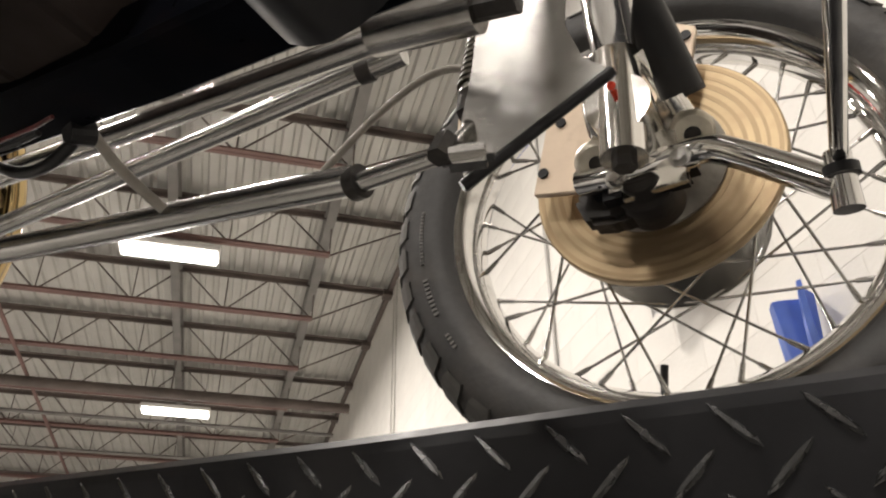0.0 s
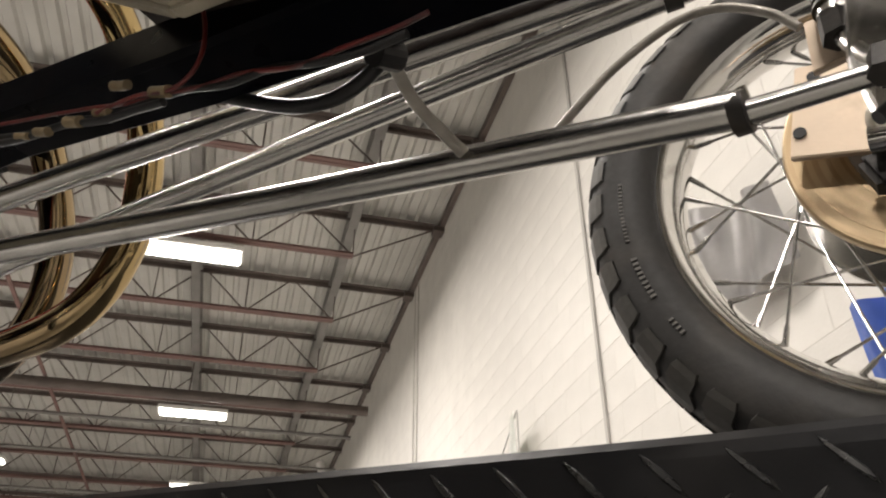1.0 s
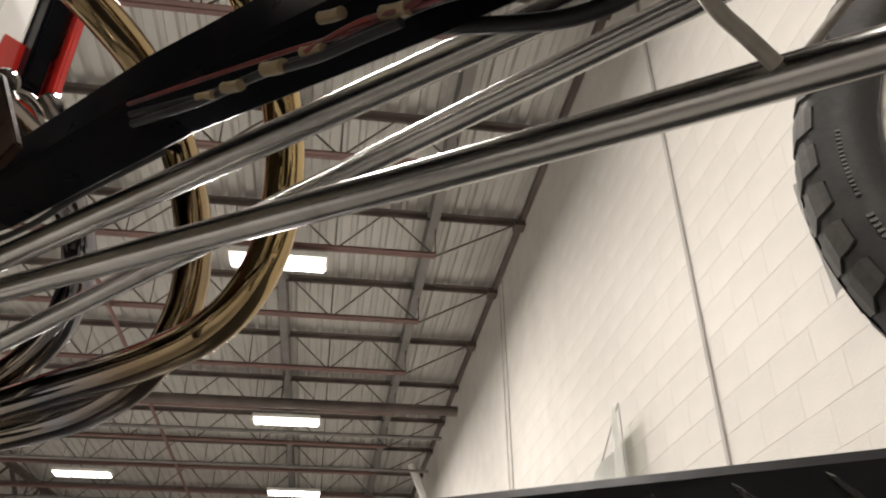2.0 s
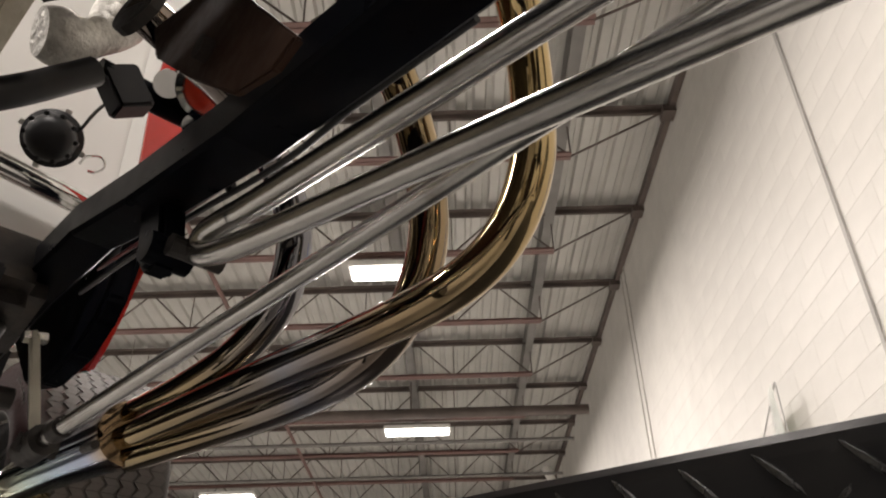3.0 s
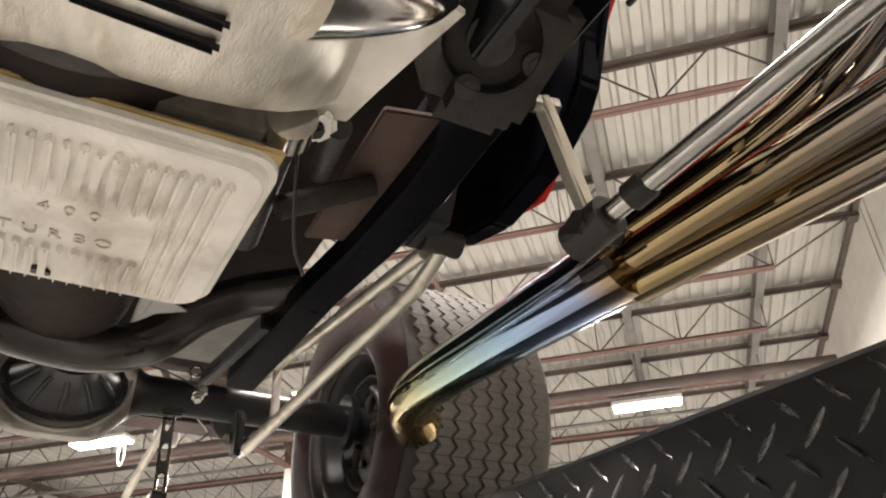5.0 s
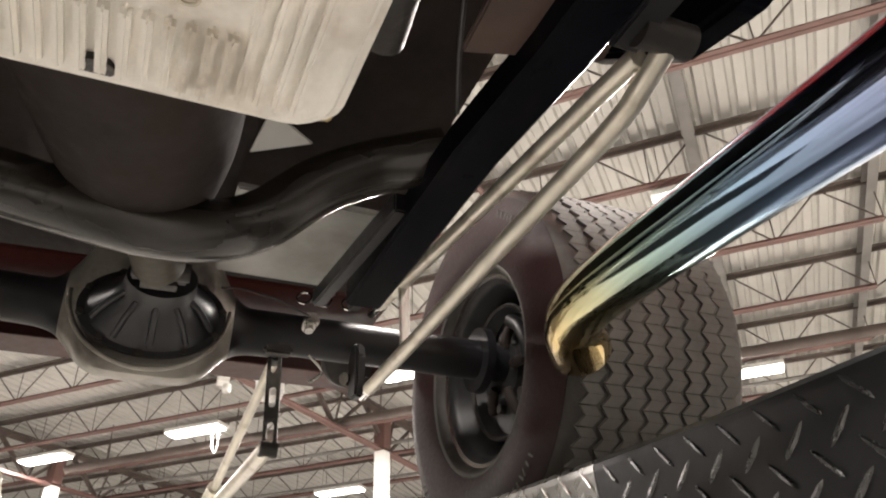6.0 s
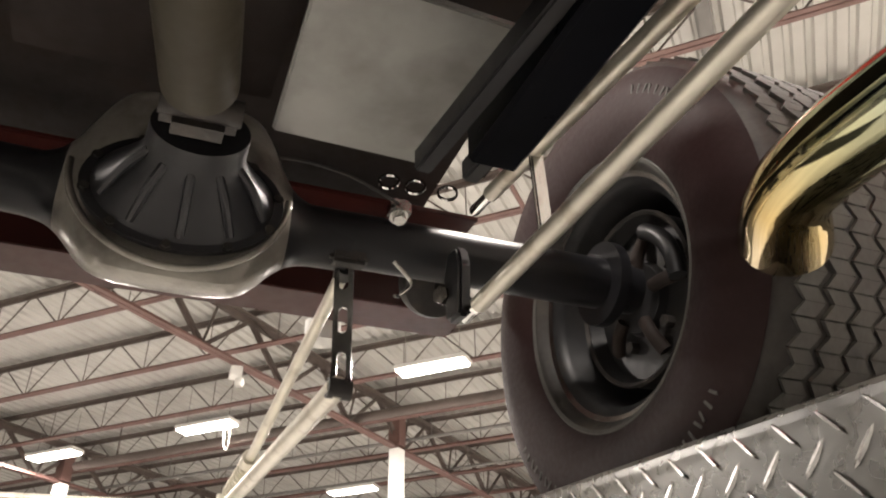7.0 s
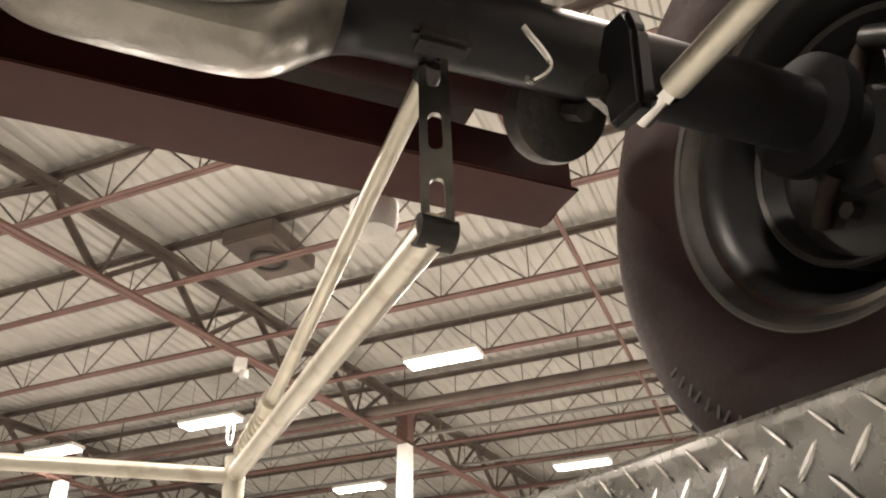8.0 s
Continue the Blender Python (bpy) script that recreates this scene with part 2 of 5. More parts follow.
def add_box(bm, size, m=None, bevel=0.0):
    r = bmesh.ops.create_cube(bm, size=1.0, matrix=(m or Matrix()) @ Matrix.Diagonal((*size, 1)))
    if bevel:
        edges = list({e for v in r["verts"] for e in v.link_edges})
        bmesh.ops.bevel(bm, geom=edges, offset=bevel, segments=2, affect="EDGES", clamp_overlap=True)
    return bm


def box(size, m=None, bevel=0.0):
    return add_box(bmesh.new(), size, m, bevel)


def frame_to(a, b):
    """A pose at a whose z axis points to b."""
    a, b = Vector(a), Vector(b)
    return Matrix.Translation(a) @ (b - a).to_track_quat("Z", "Y").to_matrix().to_4x4()


def add_rod(bm, a, b, r, r2=None, n=14):
    a, b = Vector(a), Vector(b)
    length = (b - a).length
    m = frame_to(a, b) @ Matrix.Translation((0, 0, length / 2))
    bmesh.ops.create_cone(bm, cap_ends=True, segments=n, radius1=r, radius2=r if r2 is None else r2, depth=length, matrix=m)
    return bm


def rod(a, b, r, r2=None, n=14):
    return add_rod(bmesh.new(), a, b, r, r2, n)


def curve_points(pts, steps=8):
    pts = [Vector(p) for p in pts]
    ext = [2 * pts[0] - pts[1], *pts, 2 * pts[-1] - pts[-2]]
    out = []
    for i in range(1, len(ext) - 2):
        p0, p1, p2, p3 = ext[i - 1:i + 3]
        for k in range(steps):
            t = k / steps
            out.append(0.5 * ((2 * p1) + (p2 - p0) * t + (2 * p0 - 5 * p1 + 4 * p2 - p3) * t * t + (3 * p1 - p0 - 3 * p2 + p3) * t ** 3))
    out.append(pts[-1])
    return out


def add_sweep(bm, pts, radius, n=14, steps=8, cap=True, wall=0.0):
    """A tube through the points; radius is one number, or one for each point of the finished line by a function of 0 to 1."""
    line = curve_points(pts, steps)
    side = None
    rings = []
    for i, p in enumerate(line):
        d = (line[min(i + 1, len(line) - 1)] - line[max(i - 1, 0)]).normalized()
        if side is None:
            side = d.orthogonal().normalized()
        side = (side - d * side.dot(d)).normalized()
        up = d.cross(side)
        r = radius(i / (len(line) - 1)) if callable(radius) else radius
        rings.append([bm.verts.new(p + r * (math.cos(2 * math.pi * k / n) * side + math.sin(2 * math.pi * k / n) * up)) for k in range(n)])
    for a, b in zip(rings, rings[1:]):
        for k in range(n):
            bm.faces.new((a[k], a[(k + 1) % n], b[(k + 1) % n], b[k]))
    if cap:
        bm.faces.new(rings[0][::-1])
        bm.faces.new(rings[-1])
    return bm


def sweep(pts, radius, n=14, steps=8, cap=True):
    return add_sweep(bmesh.new(), pts, radius, n, steps, cap)


def add_lathe(bm, profile, m, n=48, closed=False):
    """Profile of (radius, height) turned about the z axis of m."""
    rings = []
    for r, z in profile:
        rings.append([bm.verts.new(m @ Vector((r * math.cos(2 * math.pi * k / n), r * math.sin(2 * math.pi * k / n), z))) for k in range(n)])
    pairs = list(zip(rings, rings[1:]))
    if closed:
        pairs.append((rings[-1], rings[0]))
    for a, b in pairs:
        for k in range(n):
            bm.faces.new((a[k], a[(k + 1) % n], b[(k + 1) % n], b[k]))
    return bm


def lathe(profile, m, n=48, closed=False):
    return add_lathe(bmesh.new(), profile, m, n, closed)


def add_slab(bm, outline, thick, m):
    """A flat plate: an outline in the xy plane of m, of a thickness along its z axis."""
    lo = [bm.verts.new(m @ Vector((x, y, -thick / 2))) for x, y in outline]
    hi = [bm.verts.new(m @ Vector((x, y, thick / 2))) for x, y in outline]
    n = len(lo)
    bm.faces.new(lo[::-1])
    bm.faces.new(hi)
    for k in range(n):
        bm.faces.new((lo[k], lo[(k + 1) % n], hi[(k + 1) % n], hi[k]))
    return bm


def slab(outline, thick, m, bevel=0.0):
    bm = add_slab(bmesh.new(), outline, thick, m)
    if bevel:
        bmesh.ops.bevel(bm, geom=bm.edges[:], offset=bevel, segments=2, affect="EDGES", clamp_overlap=True)
    return bm


def add_bolt(bm, at, way, r=0.008, h=0.007):
    a = Vector(at)
    d = Vector(way).normalized()
    add_rod(bm, a, a + d * h * 0.3, r * 1.45, n=14)
    add_rod(bm, a, a + d * h, r, n=6)
    return bm


def bolt(at, way, r=0.008, h=0.007):
    return add_bolt(bmesh.new(), at, way, r, h)


ACROSS = Matrix(((1, 0, 0, 0), (0, 0, 1, 0), (0, 1, 0, 0), (0, 0, 0, 1)))      # local z lies along the car's y


# ---- hall ----
def room(u, n, z):
    return WU * u + WN * n + Vector((0, 0, z))


U0, U1, N0 = -14.0, 42.0, -32.0
bm = box((U1 - U0, WALL_N - N0 + 0.4, 0.3), ROOM @ Matrix.Translation(((U0 + U1) / 2, (WALL_N + N0) / 2, -0.15)))
tagged(part("floor", bm, M_CONCRETE), "grey sealed concrete hall floor", "floor", kind="structure")
for nm, size, at in (("wall_far", (0.3, WALL_N - N0, 7.2), (U1 + 0.15, (WALL_N + N0) / 2, 3.6)), ("wall_back", (0.3, WALL_N - N0, 7.2), (U0 - 0.15, (WALL_N + N0) / 2, 3.6)),
                     ("wall_opposite", (U1 - U0, 0.3, 7.2), ((U0 + U1) / 2, N0 - 0.15, 3.6))):
    tagged(part(nm, box(size, ROOM @ Matrix.Translation(at)), M_WHITE), "plain painted hall wall", "wall", kind="structure")

# block wall: a mortar core, with blocks standing a little proud of it
wall = tagged(part("wall_block", box((U1 - U0, 0.2, 7.2), ROOM @ Matrix.Translation(((U0 + U1) / 2, WALL_N + 0.1, 3.6))), M_MORTAR),
              "cream painted concrete block wall", "wall", kind="structure")

# corrugated roof deck, ribs along the wall
bm = bmesh.new()
line, n_at, k = [], N0, 0
while n_at < WALL_N:
    for dn, z in ((0.0, 0.0), (0.1, 0.0), (0.125, 0.042), (0.175, 0.042)):
        line.append((n_at + dn, DECK_Z + z))
    n_at += 0.2
lo = [bm.verts.new(room(U0, n, z)) for n, z in line]
hi = [bm.verts.new(room(U1, n, z)) for n, z in line]
for i in range(len(line) - 1):
    bm.faces.new((lo[i], lo[i + 1], hi[i + 1], hi[i]))
tagged(part("ceiling", bm, M_DECK), "grey corrugated metal roof deck", "ceiling", kind="structure")
bm = box((U1 - U0, WALL_N - N0 + 0.6, 0.2), ROOM @ Matrix.Translation(((U0 + U1) / 2, (WALL_N + N0) / 2, DECK_Z + 0.16)))
tagged(part("roof", bm, M_WHITE), "flat roof over the metal deck", "roof", kind="structure")


def angle_bar(bm, a, b, w):
    """A steel angle between two places."""
    m = frame_to(a, b)
    length = (Vector(b) - Vector(a)).length
    add_box(bm, (w, w * 0.14, length), m @ Matrix.Translation((0, w * 0.43, length / 2)))
    add_box(bm, (w * 0.14, w * 0.86, length), m @ Matrix.Translation((w * 0.43, -0.07 * w, length / 2)))


def joist_parts(n_from, n_to, z_top, z_low, step, w, end_gap):
    """Meshes of a joist in its own frame: y runs out of the hall."""
    a, b, c = bmesh.new(), bmesh.new(), bmesh.new()
    for s in (-1, 1):
        add_box(a, (w, n_to - n_from, 0.012), Matrix.Translation((s * w * 0.6, (n_from + n_to) / 2, z_top)))
        add_box(a, (0.012, n_to - n_from, w), Matrix.Translation((s * w * 0.16, (n_from + n_to) / 2, z_top - w / 2)))
        e = n_to - end_gap
        add_box(b, (w * 0.8, e - n_from, 0.01), Matrix.Translation((s * w * 0.5, (n_from + e) / 2, z_low)))
        add_box(b, (0.01, e - n_from, w * 0.8), Matrix.Translation((s * w * 0.16, (n_from + e) / 2, z_low + w * 0.4)))
    add_box(a, (w * 2.6, 0.16, 0.07), Matrix.Translation((0, n_to - 0.06, z_top - 0.06)))
    y = n_to - end_gap
    add_rod(c, (0, n_to - 0.1, z_top - 0.03), (0, y, z_low), 0.013, n=6)
    while y - step > n_from:
        add_rod(c, (0, y, z_low), (0, y - step / 2, z_top), 0.012, n=6)
        add_rod(c, (0, y - step / 2, z_top), (0, y - step, z_low), 0.012, n=6)
        add_rod(c, (0, y, z_low), (0, y, z_top), 0.008, n=6)
        y -= step
    return a, b, c


joist_top, joist_low, joist_web = joist_parts(-24.0, WALL_N, 6.9, 6.3, 1.22, 0.065, 1.15)
first = new("roof_joist")
tagged(first, "brown open-web steel roof joist under the deck", "joist", "roof joists", "structure")
part("top_chord", joist_top, M_JOIST, first)
part("bottom_chord", joist_low, M_PIPE_RED, first)
part("web", joist_web, M_JOIST, first)


def at_u(u, n=0.0, z=0.0):
    """A turned place in the hall: y points out through the block wall."""
    return Matrix.Translation(room(u, n, z)) @ Matrix.Rotation(TURN - math.pi, 4, "Z")


first.matrix_basis = at_u(7.1)
for k in range(-7, 16):
    if k:
        copy_thing(first, at_u(7.1 + 1.77 * k))

# beams under the deck, along the wall
for n_beam in (0.92, -0.98):
    bm = bmesh.new()
    for z, w, h in ((6.86, 0.15, 0.015), (6.70, 0.12, 0.012)):
        add_box(bm, (U1 - U0, w, h), ROOM @ Matrix.Translation(((U0 + U1) / 2, n_beam, z)))
    add_box(bm, (U1 - U0, 0.012, 0.16), ROOM @ Matrix.Translation(((U0 + U1) / 2, n_beam, 6.78)))
    tagged(part("roof_beam", bm, M_BEAM), "grey steel beam under the roof deck", "beam", "roof beams", "structure")

# girder trusses on columns; they run a little askew to the block wall
GIRDER_TOP, GIRDER_LOW = 6.75, 5.95
SKEW = math.atan(0.11)


def girder(n_g):
    base = Matrix.Translation(room(6.5, n_g, 0)) @ Matrix.Rotation(TURN - SKEW, 4, "Z")
    g = thing("roof_girder", "brown steel truss girder carrying the roof joists", "girder", (0, 0, 0), "roof girders", "structure")
    g.matrix_basis = base
    x0, x1 = -20.0, 34.0
    for nm, z, w, m in (("top_chord", GIRDER_TOP, 0.22, M_JOIST), ("bottom_chord", GIRDER_LOW, 0.14, M_PIPE_RED)):
        bm = bmesh.new()
        for s in (-1, 1):
            add_box(bm, (x1 - x0, w * 0.45, 0.016), Matrix.Translation(((x0 + x1) / 2, s * w * 0.3, z)))
            add_box(bm, (x1 - x0, 0.014, w * 0.5), Matrix.Translation(((x0 + x1) / 2, s * w * 0.08, z + (0.25 if z < 6.4 else -0.25) * w)))
        part(nm, bm, m, g)
    bm = bmesh.new()
    x = 0.55 - 1.77 * 8
    while x < 26:
        angle_bar(bm, (x, 0, GIRDER_TOP - 0.04), (x + 0.885, 0, GIRDER_LOW), 0.07)
        angle_bar(bm, (x + 0.885, 0, GIRDER_LOW), (x + 1.77, 0, GIRDER_TOP - 0.04), 0.07)
        angle_bar(bm, (x + 0.885, 0, GIRDER_LOW), (x + 1.1, 0, GIRDER_TOP - 0.04), 0.045)
        x += 1.77
    part("web", bm, M_JOIST, g)
    return base


def column(base, x):
    c = thing("steel_column", "white painted square steel column under the girder", "column", (0, 0, 0), "columns", "structure")
    c.matrix_basis = base @ Matrix.Translation((x, 0, 0))
    part("shaft", box((0.22, 0.22, GIRDER_LOW - 0.01), Matrix.Translation((0, 0, GIRDER_LOW / 2 - 0.005)), 0.01), M_WHITE, c)
    part("cap", box((0.24, 0.24, GIRDER_TOP - GIRDER_LOW - 0.08), Matrix.Translation((0, 0, (GIRDER_TOP + GIRDER_LOW) / 2)), 0.01), M_PIPE_RED, c)


near_girder = girder(-8.5)
column(near_girder, 8.3)
far_girder = girder(-15.46)
column(far_girder, 7.35)

# thin sprinkler pipes under the joists
for u, z, r in ((15.0, 6.18, 0.035), (16.9, 6.15, 0.03), (19.8, 6.16, 0.04), (22.4, 6.15, 0.035)):
    bm = rod(room(u, 1.9, z), room(u, -20.0, z), r, n=12)
    for n in range(-19, 2, 3):
        add_rod(bm, room(u, n, z), room(u, n, 6.9), 0.008, n=6)
    tagged(part("sprinkler_pipe", bm, M_BEAM, smooth=True), "thin grey sprinkler pipe hung under the joists", "pipe", "sprinkler pipes", "structure")
bm = rod(room(-10, -3.2, 6.22), room(36, -3.2, 6.22), 0.03, n=12)
tagged(part("sprinkler_pipe", bm, M_PIPE_RED, smooth=True), "thin red sprinkler main under the joists", "pipe", "sprinkler pipes", "structure")

# large service pipe beside the joists
bm = bmesh.new()
add_rod(bm, room(13.45, 1.95, 6.12), room(13.45, -14.0, 6.12), 0.085, n=18)
for n in range(-13, 2, 3):
    add_rod(bm, room(13.45, n, 6.2), room(13.45, n, 6.9), 0.012, n=8)
tagged(part("service_pipe", bm, M_JOIST, smooth=True), "dark steel service pipe hung below the joists", "pipe", kind="structure")
bm = sweep([room(17.3, 1.6, 6.4), room(17.25, 1.75, 6.0), room(17.2, 1.85, 5.7), room(17.2, 1.9, 5.5), room(16.6, 1.92, 5.2), room(16.2, 1.95, 5.0)], 0.09, 14, 4)
tagged(part("wall_duct", bm, M_WHITE, smooth=True), "white bent pipe at the top of the wall", "pipe", kind="structure")


def ceiling_lamp(u, n):
    c = thing("ceiling_lamp", "long glowing high-bay lamp hung under the roof", "lamp", room(u, n, LAMP_Z), "high-bay lamps")
    m = Matrix.Rotation(TURN - math.pi, 4, "Z")
    part("housing", box((0.34, 1.16, 0.07), m @ Matrix.Translation((0, 0, 0.055)), 0.012), M_WHITE, c)
    part("diffuser", box((0.30, 1.10, 0.03), m @ Matrix.Translation((0, 0, 0.002)), 0.01), M_GLOW, c, "glowing white diffuser")
    for s in (-0.45, 0.45):
        part("hanger", rod(m @ Vector((0, s, 0.09)), m @ Vector((0, s, 0.8)), 0.006, n=8), M_SATIN, c)
    data = bpy.data.lights.new("lamp_light", "AREA")
    data.shape, data.size, data.size_y, data.energy, data.color = "RECTANGLE", 0.3, 1.1, LAMP_POWER, (1.0, 0.935, 0.85)
    l = new("lamp_light", data)
    l.parent = c
    l.matrix_basis = m @ Matrix.Translation((0, 0, -0.03))
    return c


for u, n in LAMPS:
    ceiling_lamp(u, n)
bm = sweep([room(12.7, -9.85, 6.1), room(12.7, -9.8, 5.85), room(12.72, -9.85, 5.66), room(12.74, -9.95, 5.78), room(12.72, -9.95, 6.08)], 0.012, 8, 6)
tagged(part("lamp_cord", bm, M_WHITE), "looped white cord below a lamp", "cord")
v = thing("roof_unit", "dark square heater unit under the roof deck", "heater", room(9.15, -6.88, 6.66))
part("body", box((1.0, 0.75, 0.22), ROOM.to_3x3().to_4x4(), 0.02), M_JOIST, v)
part("fan_ring", lathe([(0.24, -0.17), (0.24, -0.15), (0.19, -0.15), (0.19, -0.17)], Matrix(), 24, True), M_BLACK_SATIN, v)
w = thing("junction_box", "white junction box and siren under the girder", "box", room(10.29, -7.99, 5.76))
part("case", box((0.22, 0.16, 0.14), None, 0.01), M_WHITE, w)
part("bell", lathe([(0.02, 0.0), (0.06, -0.02), (0.07, -0.1), (0.05, -0.14)], Matrix.Translation((0.1, 0.05, -0.1)), 18), M_WHITE, w)

# control joints, crack, conduit and hanging banners on the block wall
for joints, paint, note in ((((4.84, 0.035),), M_CAULK, "grey caulked control joint in the block wall"), (((10.22, 0.03), (10.42, 0.018), (-0.6, 0.03)), M_MORTAR, "painted-over joints in the block wall")):
    bm = bmesh.new()
    for u, w in joints:
        add_box(bm, (w, 0.012, 6.9), ROOM @ Matrix.Translation((u, WALL_N - 0.012, 3.45)))
    tagged(part("trim", bm, paint), note, "trim", kind="structure")
bm = box((U1 - U0, 0.06, 0.1), ROOM @ Matrix.Translation(((U0 + U1) / 2, WALL_N - 0.035, 6.92)))
tagged(part("wall_angle", bm, M_JOIST), "brown steel angle at the top of the wall", "trim", kind="structure")


def banner(name, label, material, u0, u1, z0, z1, out, corner=0.0):
    """A sagging sheet on the wall, its top edge folded over."""
    bm = bmesh.new()
    nu, nz = 14, 14
    grid = []
    for i in range(nz + 1):
        row = []
        for k in range(nu + 1):
            a, b = k / nu, i / nz
            top = z1 - corner * a
            z = z0 + (top - z0) * b
            n = WALL_N - out - 0.05 * math.sin(6.0 * a + 2.0 * b) * (0.3 + b) * 0.8 - 0.03 * math.sin(11 * a)
            row.append(bm.verts.new(room(u0 + (u1 - u0) * a, n, z)))
        grid.append(row)
    for i in range(nz):
        for k in range(nu):
            bm.faces.new((grid[i][k], grid[i][k + 1], grid[i + 1][k + 1], grid[i + 1][k]))
    bmesh.ops.solidify(bm, geom=bm.faces[:], thickness=0.004)
    return tagged(part(name, bm, material, smooth=True), label, "banner")


white_banner = banner("wall_banner", "white vinyl banner sagging on the block wall", M_SHEEN, 6.14, 6.95, 2.0, 3.36, 0.1, 0.42)
for a, b in ((room(6.14, WALL_N - 0.12, 2.0), room(6.14, WALL_N - 0.12, 3.365)), (room(6.14, WALL_N - 0.12, 3.365), room(6.95, WALL_N - 0.1, 2.945))):
    part("hem", rod(a, b, 0.006, n=8), M_GREY, white_banner, "grey hem")
banner("blue_banner", "blue printed banner hung on the block wall", M_BLUE, 2.35, 2.58, 1.55, 2.40, 0.10)
banner("grey_banner", "grey folded banner hung on the block wall", M_GREY, 3.40, 2.78, 2.75, 3.38, 0.12, 0.25)


# ---- display ramp ----
RAMP_Y, RAMP_SLOPE = 0.70, 0.0735


def ramp_z(x):
    """Height of the track's inner edge; it steepens a little behind x = -2.25."""
    return 1.122 - RAMP_SLOPE * x + 0.010 * min(1.0, max(0.0, (-0.5 - x) / 0.7)) + 0.028 * max(0.0, -2.25 - x)


def ramp_at(x, y, dz=0.0):
    return Vector((x, y, ramp_z(x) + dz))


X_A, X_TONE, X_B, FACE_H, FACE_OUT = 1.1, -2.47, -4.9, 0.22, 0.015
LUG_PITCH, LUG_ROW = 0.049, 0.0245
RAMP_PROFILE = [(0.0, 0.0), (-0.004, -0.006), (-0.004, -0.014), (FACE_OUT, -FACE_H), (0.08, -FACE_H - 0.004), (0.08, -0.03), (0.55, -0.03), (0.62, -0.004), (0.62, 0.0)]


def lug_field(x_from, x_to, place):
    """Raised lugs of a plate, in two alternating directions, on its inner face."""
    lugs = bmesh.new()
    for i in range(int((X_A - X_B) / LUG_PITCH)):
        for j in range(10):
            x = X_A - (i + 0.25 + 0.5 * (j % 2)) * LUG_PITCH
            h = 0.022 + j * LUG_ROW
            if h > FACE_H - 0.014 or not x_to + 0.01 < x < x_from - 0.01:
                continue
            p, out = place(x, h)
            m = Matrix.Translation(p) @ Matrix.Rotation(radians(4 + (-45 if j % 2 else 45)), 4, "Y") @ Matrix.Diagonal((0.0205, 0.0028, 0.0031, 1))
            ring = [(math.cos(t * math.pi / 4), math.sin(t * math.pi / 4)) for t in range(8)]
            lo = [lugs.verts.new(m @ Vector((q, 0, r))) for q, r in ring]
            hi = [lugs.verts.new(m @ Vector((q * 0.78, out, r * 0.5))) for q, r in ring]
            for k in range(8):
                lugs.faces.new((lo[k], lo[(k + 1) % 8], hi[(k + 1) % 8], hi[k]))
            lugs.faces.new(hi)
    return lugs


def display_ramp(label, y_edge, side):
    """One track of the ramp; side is 1 where it lies to the car's left."""
    stand = thing("display_ramp", label, "ramp", (-1.7, y_edge + 0.3 * side, 0), "ramp tracks")
    inv = Matrix.Translation((1.7, -y_edge - 0.3 * side, 0))
    # the change of colour stands for the change of reflection along the plate
    for x_from, x_to, mp, ml, lab in ((X_A, X_TONE, M_PLATE, M_LUG, "plate coloured for its dark reflection"), (X_TONE - 0.002, X_B, M_PLATE_BRIGHT, M_LUG_BRIGHT, "plate coloured for its bright reflection")):
        bm = bmesh.new()
        stops = [x_from, *(x for x in (-0.5, -1.2, -2.25) if x_to < x < x_from), x_to]
        ends = [[bm.verts.new(inv @ ramp_at(x, y_edge + side * dy, dz)) for dy, dz in RAMP_PROFILE] for x in stops]
        n = len(RAMP_PROFILE)
        for one, two in zip(ends, ends[1:]):
            for k in range(n):
                bm.faces.new((one[k], one[(k + 1) % n], two[(k + 1) % n], two[k]))
        bm.faces.new(ends[0])
        bm.faces.new(ends[-1][::-1])
        plate = part("plate", bm, mp, stand, lab)
        field = lug_field(x_from, x_to, lambda x, h: (inv @ ramp_at(x, y_edge + side * (-0.004 + FACE_OUT * h / FACE_H), -h), -side))
        part("lug", field, ml, plate, "raised lugs of the plate, paler for their glints", kind="stuff")
    for x in (0.7, -1.6, -4.3):
        part("leg", box((0.08, 0.5, ramp_z(x) - 0.22), inv @ Matrix.Translation((x, y_edge + 0.33 * side, (ramp_z(x) - 0.22) / 2)), 0.006), M_BLACK_SATIN, stand)


display_ramp("diamond plate ramp track, dark reflection in front, bright behind", RAMP_Y, 1)
# unseen second track, added to shade the floor and darken the chrome
display_ramp("unseen far-side ramp track, added for shade and reflections", -0.36, -1)

# ---- car ----
car = thing("hot_rod_car", "red hot rod with black frame and chrome suspension on a ramp", "car", (-1.7, 0.5, 1.25))
CI = Matrix.Translation((1.7, -0.5, -1.25))
REAR = pose(-0.440, 0.149, 0.092, 2.02, 2.77, 1.16) @ Matrix.Scale(0.822, 4)      # seats the rear axle group under the car
place_in = CI


def carpart(name, bm, material, parent=None, label="", smooth=False, kind=""):
    """A part given in world places, hung under the car or one of its parts."""
    bm.transform(place_in)
    ob = part(name, bm, material, parent or car, label, smooth, kind)
    return ob


